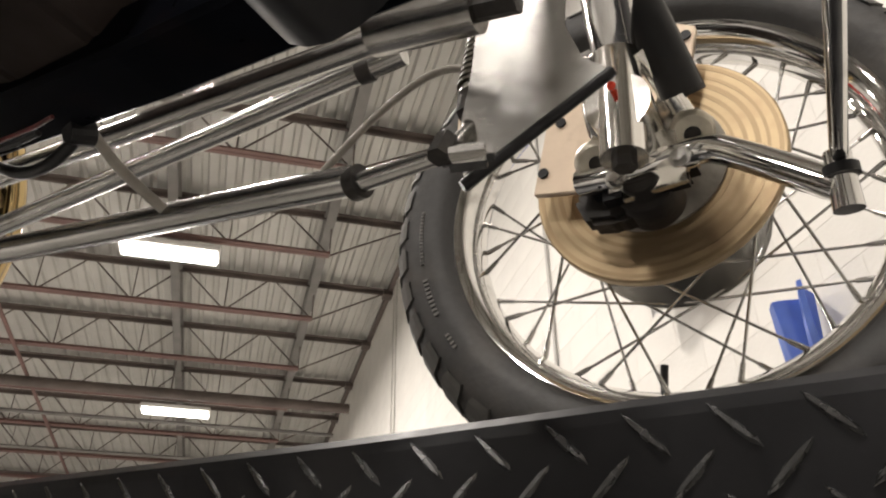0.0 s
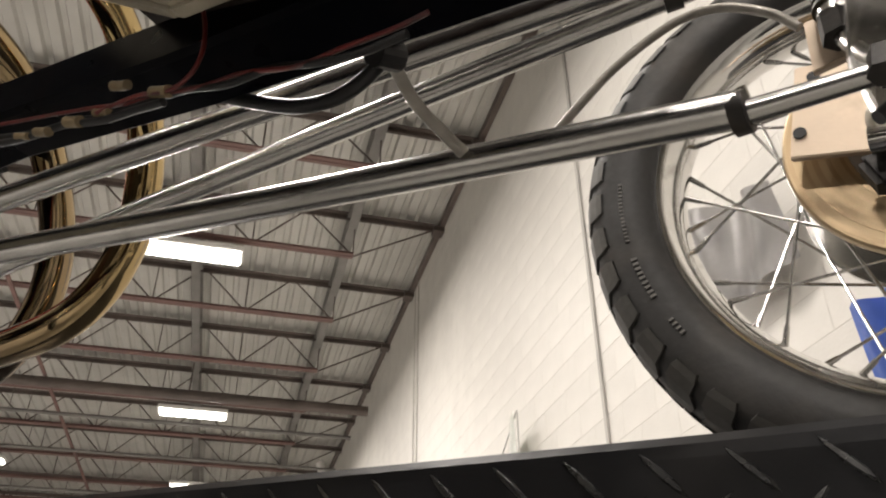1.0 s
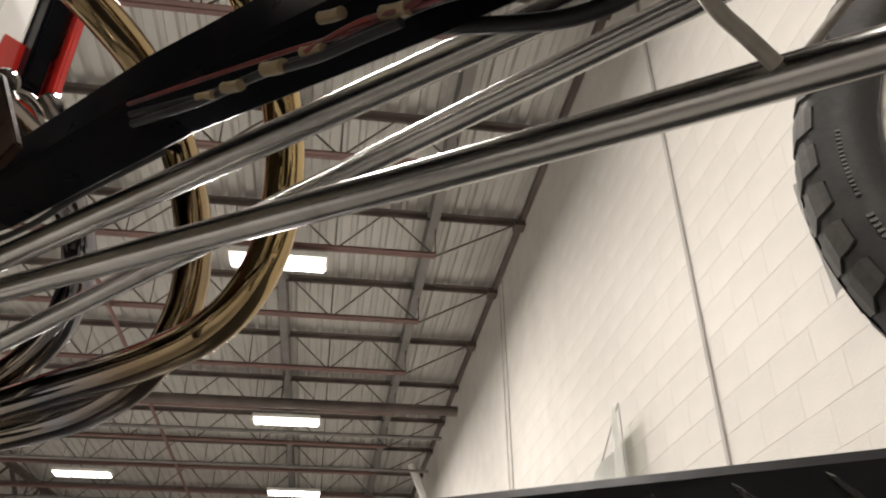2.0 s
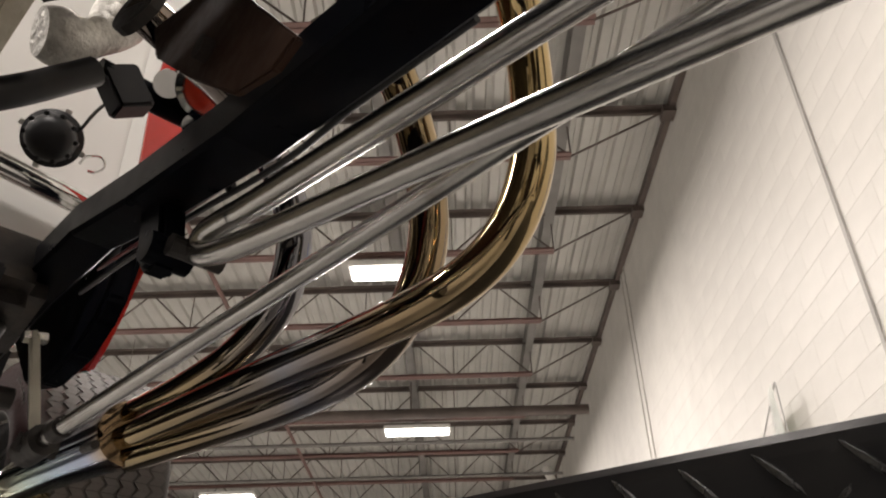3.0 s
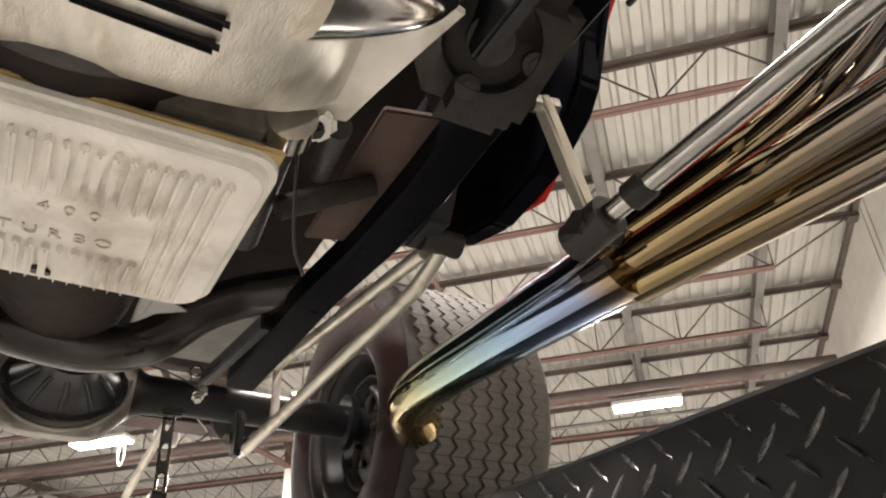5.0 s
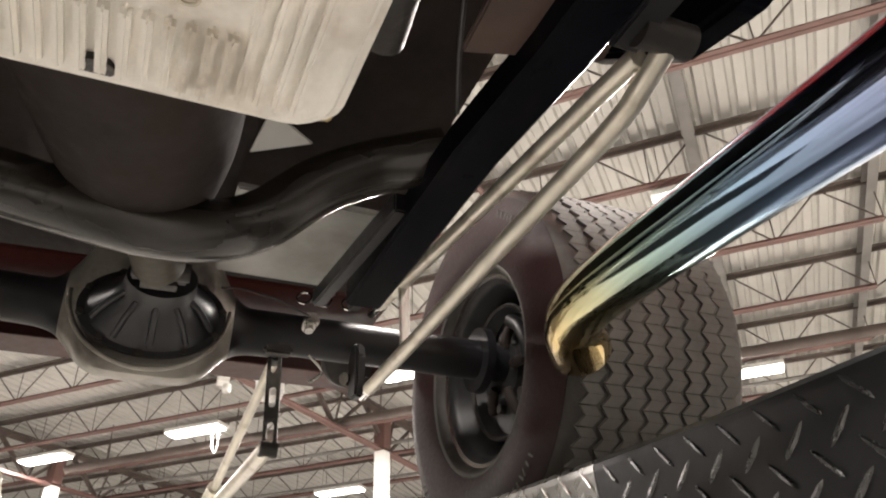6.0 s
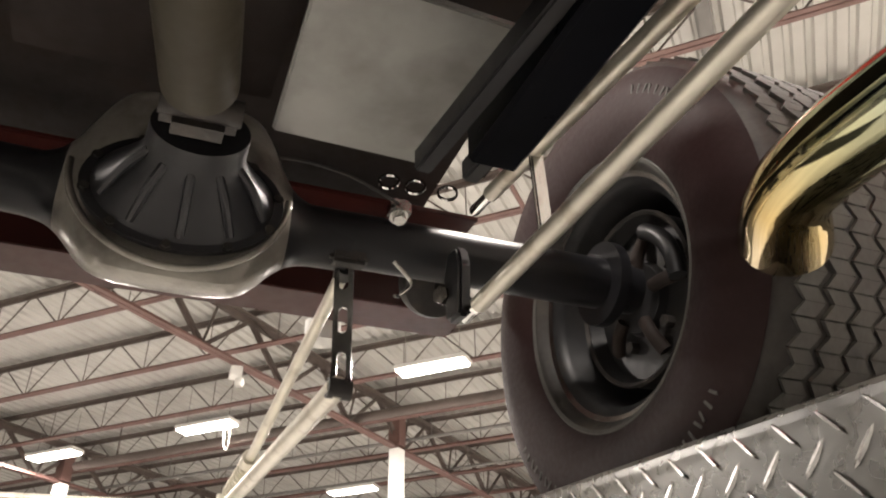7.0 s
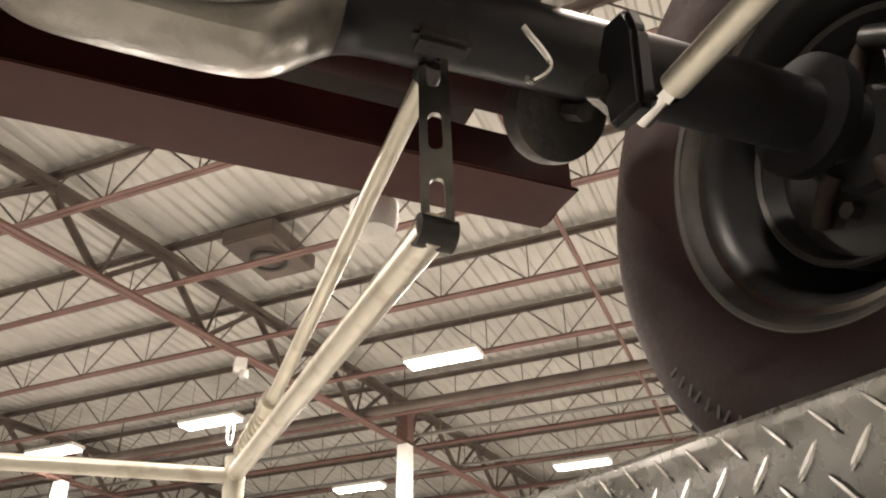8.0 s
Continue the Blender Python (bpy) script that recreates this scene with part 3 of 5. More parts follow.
# -- front wheel --
FW = Vector((-0.323, 1.064, 1.513))
FM = Matrix.Translation(FW) @ Matrix.Rotation(radians(8.1), 4, "Z") @ ACROSS @ Matrix.Scale(1.048, 4)      # local z points to the outer side of the car
profile = [(0.240, -0.034), (0.247, -0.037), (0.250, -0.034), (0.249, -0.029), (0.241, -0.026), (0.238, -0.017), (0.230, -0.012), (0.228, 0.012), (0.238, 0.017), (0.241, 0.026),
           (0.249, 0.029), (0.250, 0.034), (0.247, 0.037), (0.240, 0.034), (0.230, 0.024), (0.222, 0.012), (0.220, 0.0), (0.222, -0.012), (0.230, -0.024)]
wheel = carpart("front_wheel", lathe(profile, FM, 96, True), M_CHROME, None, "chrome spoked front wheel", True)
TR = 0.325
tyre_prof = [(0.246, -0.030), (0.258, -0.046), (0.275, -0.051), (0.292, -0.050), (0.304, -0.046), (0.309, -0.043), (0.318, -0.034), (0.324, -0.018), (TR, 0.0),
             (0.324, 0.018), (0.318, 0.034), (0.309, 0.043), (0.304, 0.046), (0.292, 0.050), (0.275, 0.051), (0.258, 0.046), (0.246, 0.030), (0.249, 0.0)]
carpart("tyre", lathe(tyre_prof, FM, 128, True), M_RUBBER, wheel, "narrow black motorcycle tyre", True)


def ring_pose(c, turn):
    """A pose on a wheel with centre pose c, turned about its axle: x points outwards, z along the axle."""
    return c @ Matrix.Rotation(turn, 4, "Z")


# tread blocks of the front tyre
tb = bmesh.new()
N_BLOCK = 44
for k in range(N_BLOCK):
    for side in (-1, 1):
        m = ring_pose(FM, 2 * math.pi * (k + (0.5 if side > 0 else 0)) / N_BLOCK)
        ang = 2 * math.pi / N_BLOCK
        pts = []
        for r, z, a0, a1 in ((0.3235, 0.003, 0.06, 0.84), (0.3215, 0.020, 0.20, 0.98), (0.3165, 0.033, 0.05, 0.82), (0.3075, 0.0425, 0.05, 0.82), (0.3005, 0.0468, 0.12, 0.75)):
            pts.append((r, z * side, a0 * ang, a1 * ang))
        rows = []
        for r, z, a0, a1 in pts:
            rows.append([tb.verts.new(m @ Vector(((r + d) * math.cos(a), (r + d) * math.sin(a), z + side * e))) for a, d, e in
                         ((a0, -0.005, -0.004), (a0 + 0.04 * ang, 0.0042, 0.0016), (a1 - 0.04 * ang, 0.0042, 0.0016), (a1, -0.005, -0.004))])
        for ra, rb in zip(rows, rows[1:]):
            for i in range(3):
                tb.faces.new((ra[i], ra[i + 1], rb[i + 1], rb[i]))
carpart("tread", tb, M_TREAD, wheel, "", False, "stuff")
# raised marks on the inner sidewall, unreadable
marks = bmesh.new()
for a0, count, step, w, h in ((3.00, 16, 0.017, 0.0022, 0.0042), (3.34, 9, 0.021, 0.003, 0.006), (3.62, 4, 0.02, 0.0025, 0.005)):
    for i in range(count):
        m = ring_pose(FM, a0 + i * step)
        add_box(marks, (h, w, 0.0024), m @ Matrix.Translation((0.283, 0, -0.0512)))
carpart("sidewall_mark", marks, M_MARK, wheel, "raised unreadable sidewall marks", kind="stuff")
carpart("hub", lathe([(0.012, -0.06), (0.05, -0.055), (0.105, -0.044), (0.106, -0.038), (0.05, -0.034), (0.04, 0.0), (0.05, 0.034), (0.106, 0.038), (0.105, 0.044), (0.05, 0.055), (0.012, 0.06)], FM, 32, True),
        M_SATIN, wheel, "", True)
for k in range(40):
    side = -1 if k % 2 else 1
    lead = 1 if (k // 2) % 2 else -1
    a_rim = 2 * math.pi * k / 40
    a_hub = a_rim + lead * radians(61)
    p0 = FM @ Vector((0.10 * math.cos(a_hub), 0.10 * math.sin(a_hub), side * 0.040))
    p1 = FM @ Vector((0.221 * math.cos(a_rim), 0.221 * math.sin(a_rim), side * 0.006))
    bm = rod(p0, p1, 0.0018, n=8)
    d = (p1 - p0).normalized()
    add_rod(bm, p1 - d * 0.020, p1, 0.0028, 0.0034, n=8)
    carpart("spoke", bm, M_SATIN, wheel)
carpart("valve_stem", rod(FM @ Vector((0.222 * math.cos(-1.75), 0.222 * math.sin(-1.75), 0)), FM @ Vector((0.19 * math.cos(-1.75), 0.19 * math.sin(-1.75), -0.004)), 0.004, 0.0045, 10), M_BLACK_SATIN, wheel, "black valve stem with cap")

# -- front brake and spindle --
DM = Matrix.Translation((-0.303, 0.938, 1.479)) @ ACROSS @ Matrix.Scale(0.965, 4)
disc = carpart("brake_disc", lathe([(0.078, -0.006), (0.134, -0.006), (0.136, -0.004), (0.136, 0.004), (0.134, 0.006), (0.07, 0.006)], DM, 72, True), M_DISC, None, "grooved tan iron brake disc", True)
carpart("disc_hat", lathe([(0.001, -0.026), (0.045, -0.026), (0.066, -0.020), (0.079, -0.009), (0.080, 0.006), (0.001, 0.03)], DM, 40), M_HOUSING, disc, "grey disc hat", True)
for k in range(5):
    r = 0.083 + 0.011 * k
    carpart("groove", lathe([(r, -0.0064), (r + 0.0035 + 0.001 * (k % 3), -0.0064), (r + 0.0035, -0.0055), (r, -0.0055)], DM, 64, True), M_DISC_WORN, disc)
PM = Matrix.Translation((0, 0.905, 0)) @ ACROSS
outline = [(-0.398, 1.572), (-0.425, 1.470), (-0.36, 1.452), (-0.335, 1.46), (-0.30, 1.50), (-0.262, 1.52), (-0.243, 1.553), (-0.226, 1.614), (-0.249, 1.632), (-0.275, 1.615), (-0.32, 1.60), (-0.36, 1.59), (-0.378, 1.565)]
bracket = carpart("caliper_bracket", slab(outline, 0.008, PM, 0.0012), M_TAN, None, "bare steel caliper bracket plate")
for x, z in ((-0.411, 1.493), (-0.238, 1.605), (-0.385, 1.552)):
    carpart("bolt_hole", rod((x, 0.8985, z), (x, 0.9005, z), 0.006, n=16), M_BLACK, bracket)
# dark iron for the hub and for the shadow that falls on the disc
carpart("hub_nut", lathe([(0.001, -0.046), (0.017, -0.046), (0.020, -0.042), (0.020, -0.030), (0.027, -0.028), (0.030, -0.022), (0.030, 0.004)], Matrix.Translation((-0.302, 0.905, 1.418)) @ ACROSS, 32), M_IRON, None, "dark hub together with the shade under the arm", True)
carpart("backing_boss", slab([(-0.062, 0.014), (-0.05, -0.022), (-0.02, -0.03), (0.02, -0.026), (0.034, 0.0), (0.03, 0.02)], 0.03, Matrix.Translation((-0.315, 0.895, 1.423)) @ ACROSS, 0.006), M_IRON, None, "dark piece behind the steering arm")
spindle = carpart("spindle", rod((-0.292, 0.79, 1.45), (-0.298, 0.96, 1.463), 0.030, 0.022, 24), M_POLISH, None, "polished front spindle", True)
carpart("kingpin_boss", rod((-0.298, 0.805, 1.40), (-0.285, 0.80, 1.545), 0.021, n=24), M_POLISH, spindle, "", True)
# small dark hexagon added below the kingpin, in place of shade
carpart("kingpin_nut", rod((-0.299, 0.807, 1.391), (-0.298, 0.806, 1.402), 0.011, n=6), M_IRON, spindle)
carpart("kingpin_cap", rod((-0.285, 0.80, 1.545), (-0.284, 0.80, 1.556), 0.024, n=24), M_CHROME, spindle, "", True)
carpart("grease_nipple", rod((-0.292, 0.782, 1.46), (-0.29, 0.772, 1.455), 0.004, n=8), M_RED_LENS, spindle, "red grease nipple cap")
for dx, dz in ((-0.03, 0.035), (0.03, 0.035), (-0.03, -0.035), (0.03, -0.035)):
    carpart("bolt", bolt((-0.29 + dx, 0.849, 1.45 + dz), (0, -1, 0), 0.007, 0.008), M_SATIN, spindle)
carpart("cast_rib", sweep([(-0.315, 0.80, 1.50), (-0.325, 0.83, 1.48), (-0.33, 0.86, 1.465)], 0.011, 12, 5), M_POLISH, spindle, "", True)
carpart("cast_rib", sweep([(-0.268, 0.80, 1.51), (-0.258, 0.83, 1.49), (-0.25, 0.86, 1.47)], 0.011, 12, 5), M_POLISH, spindle, "", True)
carpart("spindle_flange", box((0.085, 0.03, 0.10), Matrix.Translation((-0.29, 0.865, 1.45)), 0.012), M_POLISH, spindle, "", True)
carpart("spring_bolt", rod((-0.255, 0.78, 1.58), (-0.245, 0.86, 1.49), 0.016, 0.02, 16), M_IRON, spindle, "", True)
# steering arm: a bent forged bar with two ears
arm = carpart("steering_arm", sweep([(-0.36, 0.865, 1.437), (-0.31, 0.858, 1.425), (-0.262, 0.862, 1.428), (-0.235, 0.862, 1.424), (-0.21, 0.856, 1.402), (-0.18, 0.846, 1.368), (-0.145, 0.83, 1.325)], 0.0135, 12, 6), M_CHROME, None, "chrome forged steering arm", True)
for x, y, z in ((-0.338, 0.861, 1.451), (-0.248, 0.868, 1.452)):
    m = look((x, y - 0.004, z - 0.003), (x + 0.12, y - 0.45, z - 0.55))
    carpart("ear", lathe([(0.008, -0.007), (0.018, -0.007), (0.021, -0.004), (0.022, 0.004), (0.019, 0.007), (0.008, 0.007)], m, 28, True), M_CAST, arm, "", True)
    carpart("bolt", bolt(m @ Vector((0, 0, -0.003)), m.to_3x3() @ Vector((0, 0, -1)), 0.007, 0.004), M_IRON, arm)
# black box stands for the shadow below the chrome arm
carpart("arm_underside", box((0.10, 0.034, 0.022), Matrix.Translation((-0.30, 0.872, 1.416)) @ Matrix.Rotation(radians(4), 4, "Y"), 0.01), M_BLACK, arm, "", True)
tie = carpart("tie_rod", rod((-0.142, 0.822, 1.345), (-0.043, 0.05, 1.32), 0.0068, n=16), M_CHROME, None, "chrome tie rod across the front", True)
carpart("rod_end", rod((-0.146, 0.832, 1.306), (-0.142, 0.822, 1.352), 0.0115, 0.010, 18), M_CHROME, tie, "", True)
carpart("grease_boot", rod((-0.143, 0.826, 1.332), (-0.1425, 0.824, 1.340), 0.0135, n=18), M_BLACK_SATIN, tie, "", True)
# tube axle and polished radius rod plate
axle = carpart("front_axle", sweep([(-0.285, 0.80, 1.53), (-0.27, 0.73, 1.565), (-0.26, 0.62, 1.60), (-0.25, 0.40, 1.62), (-0.25, 0.0, 1.62), (-0.25, -0.4, 1.62)], 0.026, 20, 6), M_CHROME, None, "chrome dropped tube front axle", True)
carpart("axle_clamp", rod((-0.268, 0.70, 1.575), (-0.262, 0.65, 1.592), 0.034, n=24), M_POLISH, axle, "", True)
BATWING = Matrix(((0.948, 0, 0.319, -0.366), (0.319, 0, -0.948, 0.645), (0, 1, 0, 0), (0, 0, 0, 1)))
carpart("batwing", slab([(0.0, 1.292), (0.108, 1.380), (0.088, 1.392), (0.078, 1.43), (0.085, 1.475), (0.075, 1.52), (0.03, 1.52), (0.016, 1.47), (0.008, 1.40), (-0.004, 1.34)], 0.009, BATWING, 0.0015), M_SATIN, axle, "polished aluminium radius rod plate")
# black rod stands for the plate's lower edge lying in shade
carpart("edge_strip", rod((-0.366, 0.64, 1.292), (-0.262, 0.675, 1.375), 0.0045, n=12), M_BLACK, axle, "black rod for the shaded lower edge of the plate", True)
shock = carpart("shock_absorber", rod((-0.367, 0.66, 1.390), (-0.358, 0.667, 1.455), 0.0105, n=28), M_SATIN, None, "threaded steel shock body", True)
for k in range(9):
    p = Vector((-0.366, 0.661, 1.398)).lerp(Vector((-0.358, 0.667, 1.455)), k / 9)
    carpart("thread_ring", rod(p, p + Vector((0.0005, 0.0004, 0.0035)), 0.0125, n=24), M_OLIVE, shock, "", True)
carpart("rod_clamp", rod((-0.415, 0.597, 1.428), (-0.330, 0.605, 1.412), 0.018, n=28), M_SATIN, shock, "round clamp of the upper rod", True)
carpart("clamp_stud", rod((-0.330, 0.605, 1.412), (-0.30, 0.608, 1.406), 0.010, n=6), M_IRON, shock)
carpart("shock_nut", rod((-0.368, 0.659, 1.372), (-0.367, 0.66, 1.392), 0.011, n=6), M_IRON, shock)
carpart("shock_arm", sweep([(-0.367, 0.660, 1.378), (-0.362, 0.645, 1.345), (-0.358, 0.622, 1.315), (-0.356, 0.610, 1.300)], 0.006, 12, 5), M_SATIN, shock, "", True)
carpart("shock_tab", slab([(-0.016, -0.02), (0.016, -0.016), (0.014, 0.02), (-0.012, 0.024)], 0.006, Matrix.Translation((-0.372, 0.675, 1.385)) @ ACROSS, 0.001), M_TAN, shock)
carpart("steering_stop", sweep([(-0.245, 0.84, 1.48), (-0.25, 0.80, 1.52), (-0.26, 0.76, 1.58)], 0.02, 14, 5), M_BLACK_SATIN, None, "", True)

# -- hairpin radius rod --
hair = carpart("hairpin_rod", sweep([(-0.43, 0.606, 1.302), (-0.75, 0.569, 1.337), (-1.0, 0.543, 1.370), (-1.24, 0.516, 1.400), (-1.30, 0.507, 1.408), (-1.328, 0.503, 1.417), (-1.333, 0.502, 1.427), (-1.322, 0.503, 1.436),
                                     (-1.29, 0.506, 1.436), (-1.24, 0.510, 1.432), (-0.95, 0.538, 1.425), (-0.40, 0.612, 1.436)], 0.0112, 18, 7), M_SATIN, None, "polished hairpin radius rod", True)
carpart("ferrule", rod((-0.434, 0.607, 1.3), (-0.425, 0.606, 1.299), 0.0124, n=20), M_IRON, hair, "", True)
carpart("clevis", rod((-0.425, 0.606, 1.298), (-0.352, 0.604, 1.292), 0.0075, 0.006, 14), M_SATIN, hair, "", True)
carpart("clevis_nut", rod((-0.360, 0.598, 1.286), (-0.356, 0.604, 1.304), 0.008, n=6), M_IRON, hair)
carpart("clevis_yoke", box((0.034, 0.019, 0.015), Matrix.Translation((-0.345, 0.610, 1.288)) @ Matrix.Rotation(radians(20), 4, "Z"), 0.005), M_SATIN, hair)
carpart("pivot_bolt", rod((-1.345, 0.48, 1.425), (-1.345, 0.53, 1.425), 0.010, n=14), M_IRON, hair)
carpart("pivot_bracket", slab([(-0.034, 0.0), (-0.014, -0.020), (0.008, -0.016), (0.014, 0.008), (0.002, 0.05), (-0.012, 0.075), (-0.050, 0.075)], 0.026, Matrix.Translation((-1.368, 0.487, 1.43)) @ ACROSS, 0.005), M_RAIL, None, "black radius rod bracket")
carpart("bracket_boss", rod((-1.368, 0.468, 1.430), (-1.368, 0.510, 1.430), 0.015, n=20), M_RAIL, None, "", True)

# -- steering --
drag = carpart("drag_link", rod((-0.42, 0.645, 1.452), (-1.745, 0.537, 1.378), 0.0098, n=18), M_SATIN, None, "polished steering drag link", True)
for a, b, r in (((-1.745, 0.537, 1.378), (-1.79, 0.533, 1.374), 0.019), ((-1.70, 0.541, 1.381), (-1.72, 0.539, 1.379), 0.013), ((-0.462, 0.6416, 1.4495), (-0.45, 0.643, 1.45), 0.0112)):
    carpart("link_end", rod(a, b, r, n=18), M_IRON, drag, "", True)
carpart("link_nut", rod((-1.765, 0.515, 1.376), (-1.765, 0.56, 1.376), 0.012, n=6), M_IRON, drag)
M_ = frame_to((-1.772, 0.503, 1.512), (-1.764, 0.535, 1.372))
carpart("pitman_arm", slab([(-0.010, -0.004), (0.010, -0.004), (0.0075, 0.07), (0.009, 0.146), (-0.009, 0.146), (-0.0075, 0.07)], 0.012, M_ @ Matrix.Rotation(radians(90), 4, "X") @ Matrix.Rotation(radians(0), 4, "Y"), 0.003), M_NICKEL, None, "bright satin pitman arm")
carpart("pitman_nut", rod((-1.772, 0.49, 1.507), (-1.772, 0.518, 1.512), 0.009, n=6), M_SATIN)
sb = carpart("steering_box", box((0.15, 0.10, 0.11), Matrix.Translation((-1.735, 0.43, 1.53)) @ Matrix.Rotation(radians(-15), 4, "Y"), 0.02), M_IRON, None, "dark cast steering box", True)
SBM = look((-1.70, 0.402, 1.475), (-1.62, 0.36, 1.36))
carpart("cover", lathe([(0.001, 0.0), (0.020, 0.0), (0.021, -0.004), (0.016, -0.008), (0.017, -0.012), (0.036, -0.014), (0.040, -0.010), (0.040, 0.012)], SBM @ Matrix.Rotation(math.pi, 4, "X"), 28), M_IRON, sb, "", True)
for k in range(4):
    a = k * math.pi / 2 + 0.5
    carpart("ear", rod(SBM @ Vector((0.040 * math.cos(a), 0.040 * math.sin(a), 0.018)), SBM @ Vector((0.040 * math.cos(a), 0.040 * math.sin(a), -0.004)), 0.0105, n=14), M_IRON, sb, "", True)
    carpart("bolt", bolt(SBM @ Vector((0.040 * math.cos(a), 0.040 * math.sin(a), -0.004)), SBM.to_3x3() @ Vector((0, 0, -1)), 0.006, 0.005), M_IRON, sb)

# -- frame --


def rail_piece(name, pts, w, h, material, label=""):
    """A box-section beam whose bottom runs through the points."""
    bm = bmesh.new()
    rings = []
    for x, y, z in pts:
        rings.append([bm.verts.new((x, y + dy, z + dz)) for dy, dz in ((-w / 2, 0.004), (-w / 2 + 0.004, 0), (w / 2 - 0.004, 0), (w / 2, 0.004), (w / 2, h), (-w / 2, h))])
    for a, b in zip(rings, rings[1:]):
        for k in range(6):
            bm.faces.new((a[k], a[(k + 1) % 6], b[(k + 1) % 6], b[k]))
    bm.faces.new(rings[0])
    bm.faces.new(rings[-1][::-1])
    return carpart(name, bm, material, None, label)


rail = rail_piece("frame_rail", [(-0.30, 0.475, 1.300), (-0.50, 0.475, 1.325), (-0.73, 0.475, 1.365), (-0.95, 0.477, 1.417), (-1.22, 0.478, 1.450), (-1.40, 0.478, 1.488), (-1.55, 0.478, 1.528), (-1.72, 0.478, 1.535), (-1.96, 0.478, 1.522), (-2.10, 0.474, 1.528), (-2.253, 0.461, 1.534), (-2.62, 0.457, 1.553)],
                  0.050, 0.038, M_RAIL, "black box-section frame rail")
rail_piece("frame_rail", [(-0.30, -0.30, 1.262), (-0.50, -0.30, 1.29), (-0.95, -0.30, 1.392), (-1.40, -0.28, 1.470), (-1.62, -0.27, 1.505), (-1.95, -0.26, 1.515), (-2.28, -0.18, 1.545), (-2.62, -0.12, 1.56)],
           0.075, 0.10, M_BLACK, "black box-section frame rail")
carpart("front_crossmember", sweep([(-0.34, 0.47, 1.31), (-0.33, 0.1, 1.30), (-0.34, -0.3, 1.31)], 0.045, 18, 6), M_BLACK, None, "", True)
cross = carpart("transmission_crossmember", sweep([(-2.36, -0.24, 1.57), (-2.37, -0.06, 1.50), (-2.37, 0.05, 1.480), (-2.37, 0.165, 1.464), (-2.37, 0.225, 1.470), (-2.37, 0.275, 1.495), (-2.365, 0.33, 1.548), (-2.355, 0.39, 1.582), (-2.33, 0.46, 1.60)], 0.031, 20, 7), M_TUBE, None, "black curved tube crossmember", True)
carpart("gusset", slab([(-0.05, -0.03), (0.05, -0.02), (0.0, 0.05)], 0.004, Matrix.Translation((-2.165, 0.252, 1.436)) @ Matrix.Scale(0.55, 4), 0.0006), M_TANK, cross)

# wires and loom along the rail
for pts, r, m, lab in (([(-0.947, 0.446, 1.404), (-0.837, 0.446, 1.367), (-0.785, 0.446, 1.349), (-0.743, 0.446, 1.333), (-0.707, 0.446, 1.323), (-0.678, 0.446, 1.314), (-0.648, 0.446, 1.308), (-0.611, 0.446, 1.293), (-0.579, 0.446, 1.289), (-0.549, 0.446, 1.285), (-0.531, 0.446, 1.285)], 0.0014, M_WIRE_RED, "thin red wire along the frame"),
                       ([(-0.942, 0.447, 1.393), (-0.846, 0.447, 1.357), (-0.802, 0.447, 1.347), (-0.765, 0.447, 1.334), (-0.728, 0.447, 1.327), (-0.694, 0.447, 1.32), (-0.661, 0.447, 1.307), (-0.628, 0.447, 1.302), (-0.597, 0.447, 1.289), (-0.569, 0.447, 1.281), (-0.543, 0.447, 1.279)], 0.0022, M_BLACK_SATIN, ""),
                       ([(-0.934, 0.446, 1.38), (-0.857, 0.446, 1.356), (-0.812, 0.446, 1.347), (-0.768, 0.446, 1.331), (-0.736, 0.446, 1.324), (-0.711, 0.446, 1.318)], 0.0026, M_BLACK_SATIN, ""),
                       ([(-0.7, 0.443, 1.411), (-0.683, 0.443, 1.356), (-0.685, 0.443, 1.329), (-0.703, 0.443, 1.321), (-0.735, 0.443, 1.332), (-0.771, 0.443, 1.336)], 0.0014, M_WIRE_RED, "thin red wire"),
                       ([(-1.0, 0.503, 1.435), (-1.15, 0.506, 1.456), (-1.40, 0.506, 1.495), (-1.60, 0.506, 1.53)], 0.0022, M_WIRE_RED, "thin red wire along the frame"),
                       ([(-1.0, 0.506, 1.43), (-1.12, 0.508, 1.447), (-1.22, 0.508, 1.452), (-1.40, 0.508, 1.488), (-1.65, 0.508, 1.522)], 0.003, M_BLACK_SATIN, ""),
                       ([(-0.769, 0.5, 1.402), (-0.737, 0.5, 1.381), (-0.697, 0.5, 1.354), (-0.657, 0.5, 1.331), (-0.627, 0.5, 1.324), (-0.607, 0.5, 1.33), (-0.594, 0.5, 1.341)], 0.0048, M_BLACK_SATIN, "black looped hose"),
                       ([(-0.385, 0.765, 1.492), (-0.403, 0.76, 1.515), (-0.439, 0.76, 1.543), (-0.479, 0.76, 1.546), (-0.530, 0.76, 1.525), (-0.565, 0.757, 1.497), (-0.600, 0.752, 1.462), (-0.612, 0.750, 1.447)], 0.0042, M_HOSE, "braided brake hose"),
                       ([(-0.6, 0.512, 1.351), (-0.601, 0.54, 1.339), (-0.593, 0.56, 1.326), (-0.587, 0.575, 1.317)], 0.0042, M_HOSE, "short stay between frame and rod")):
    carpart("cable", sweep(pts, r, 10, 6), m, rail if m not in (M_HOSE,) else None, lab, True)
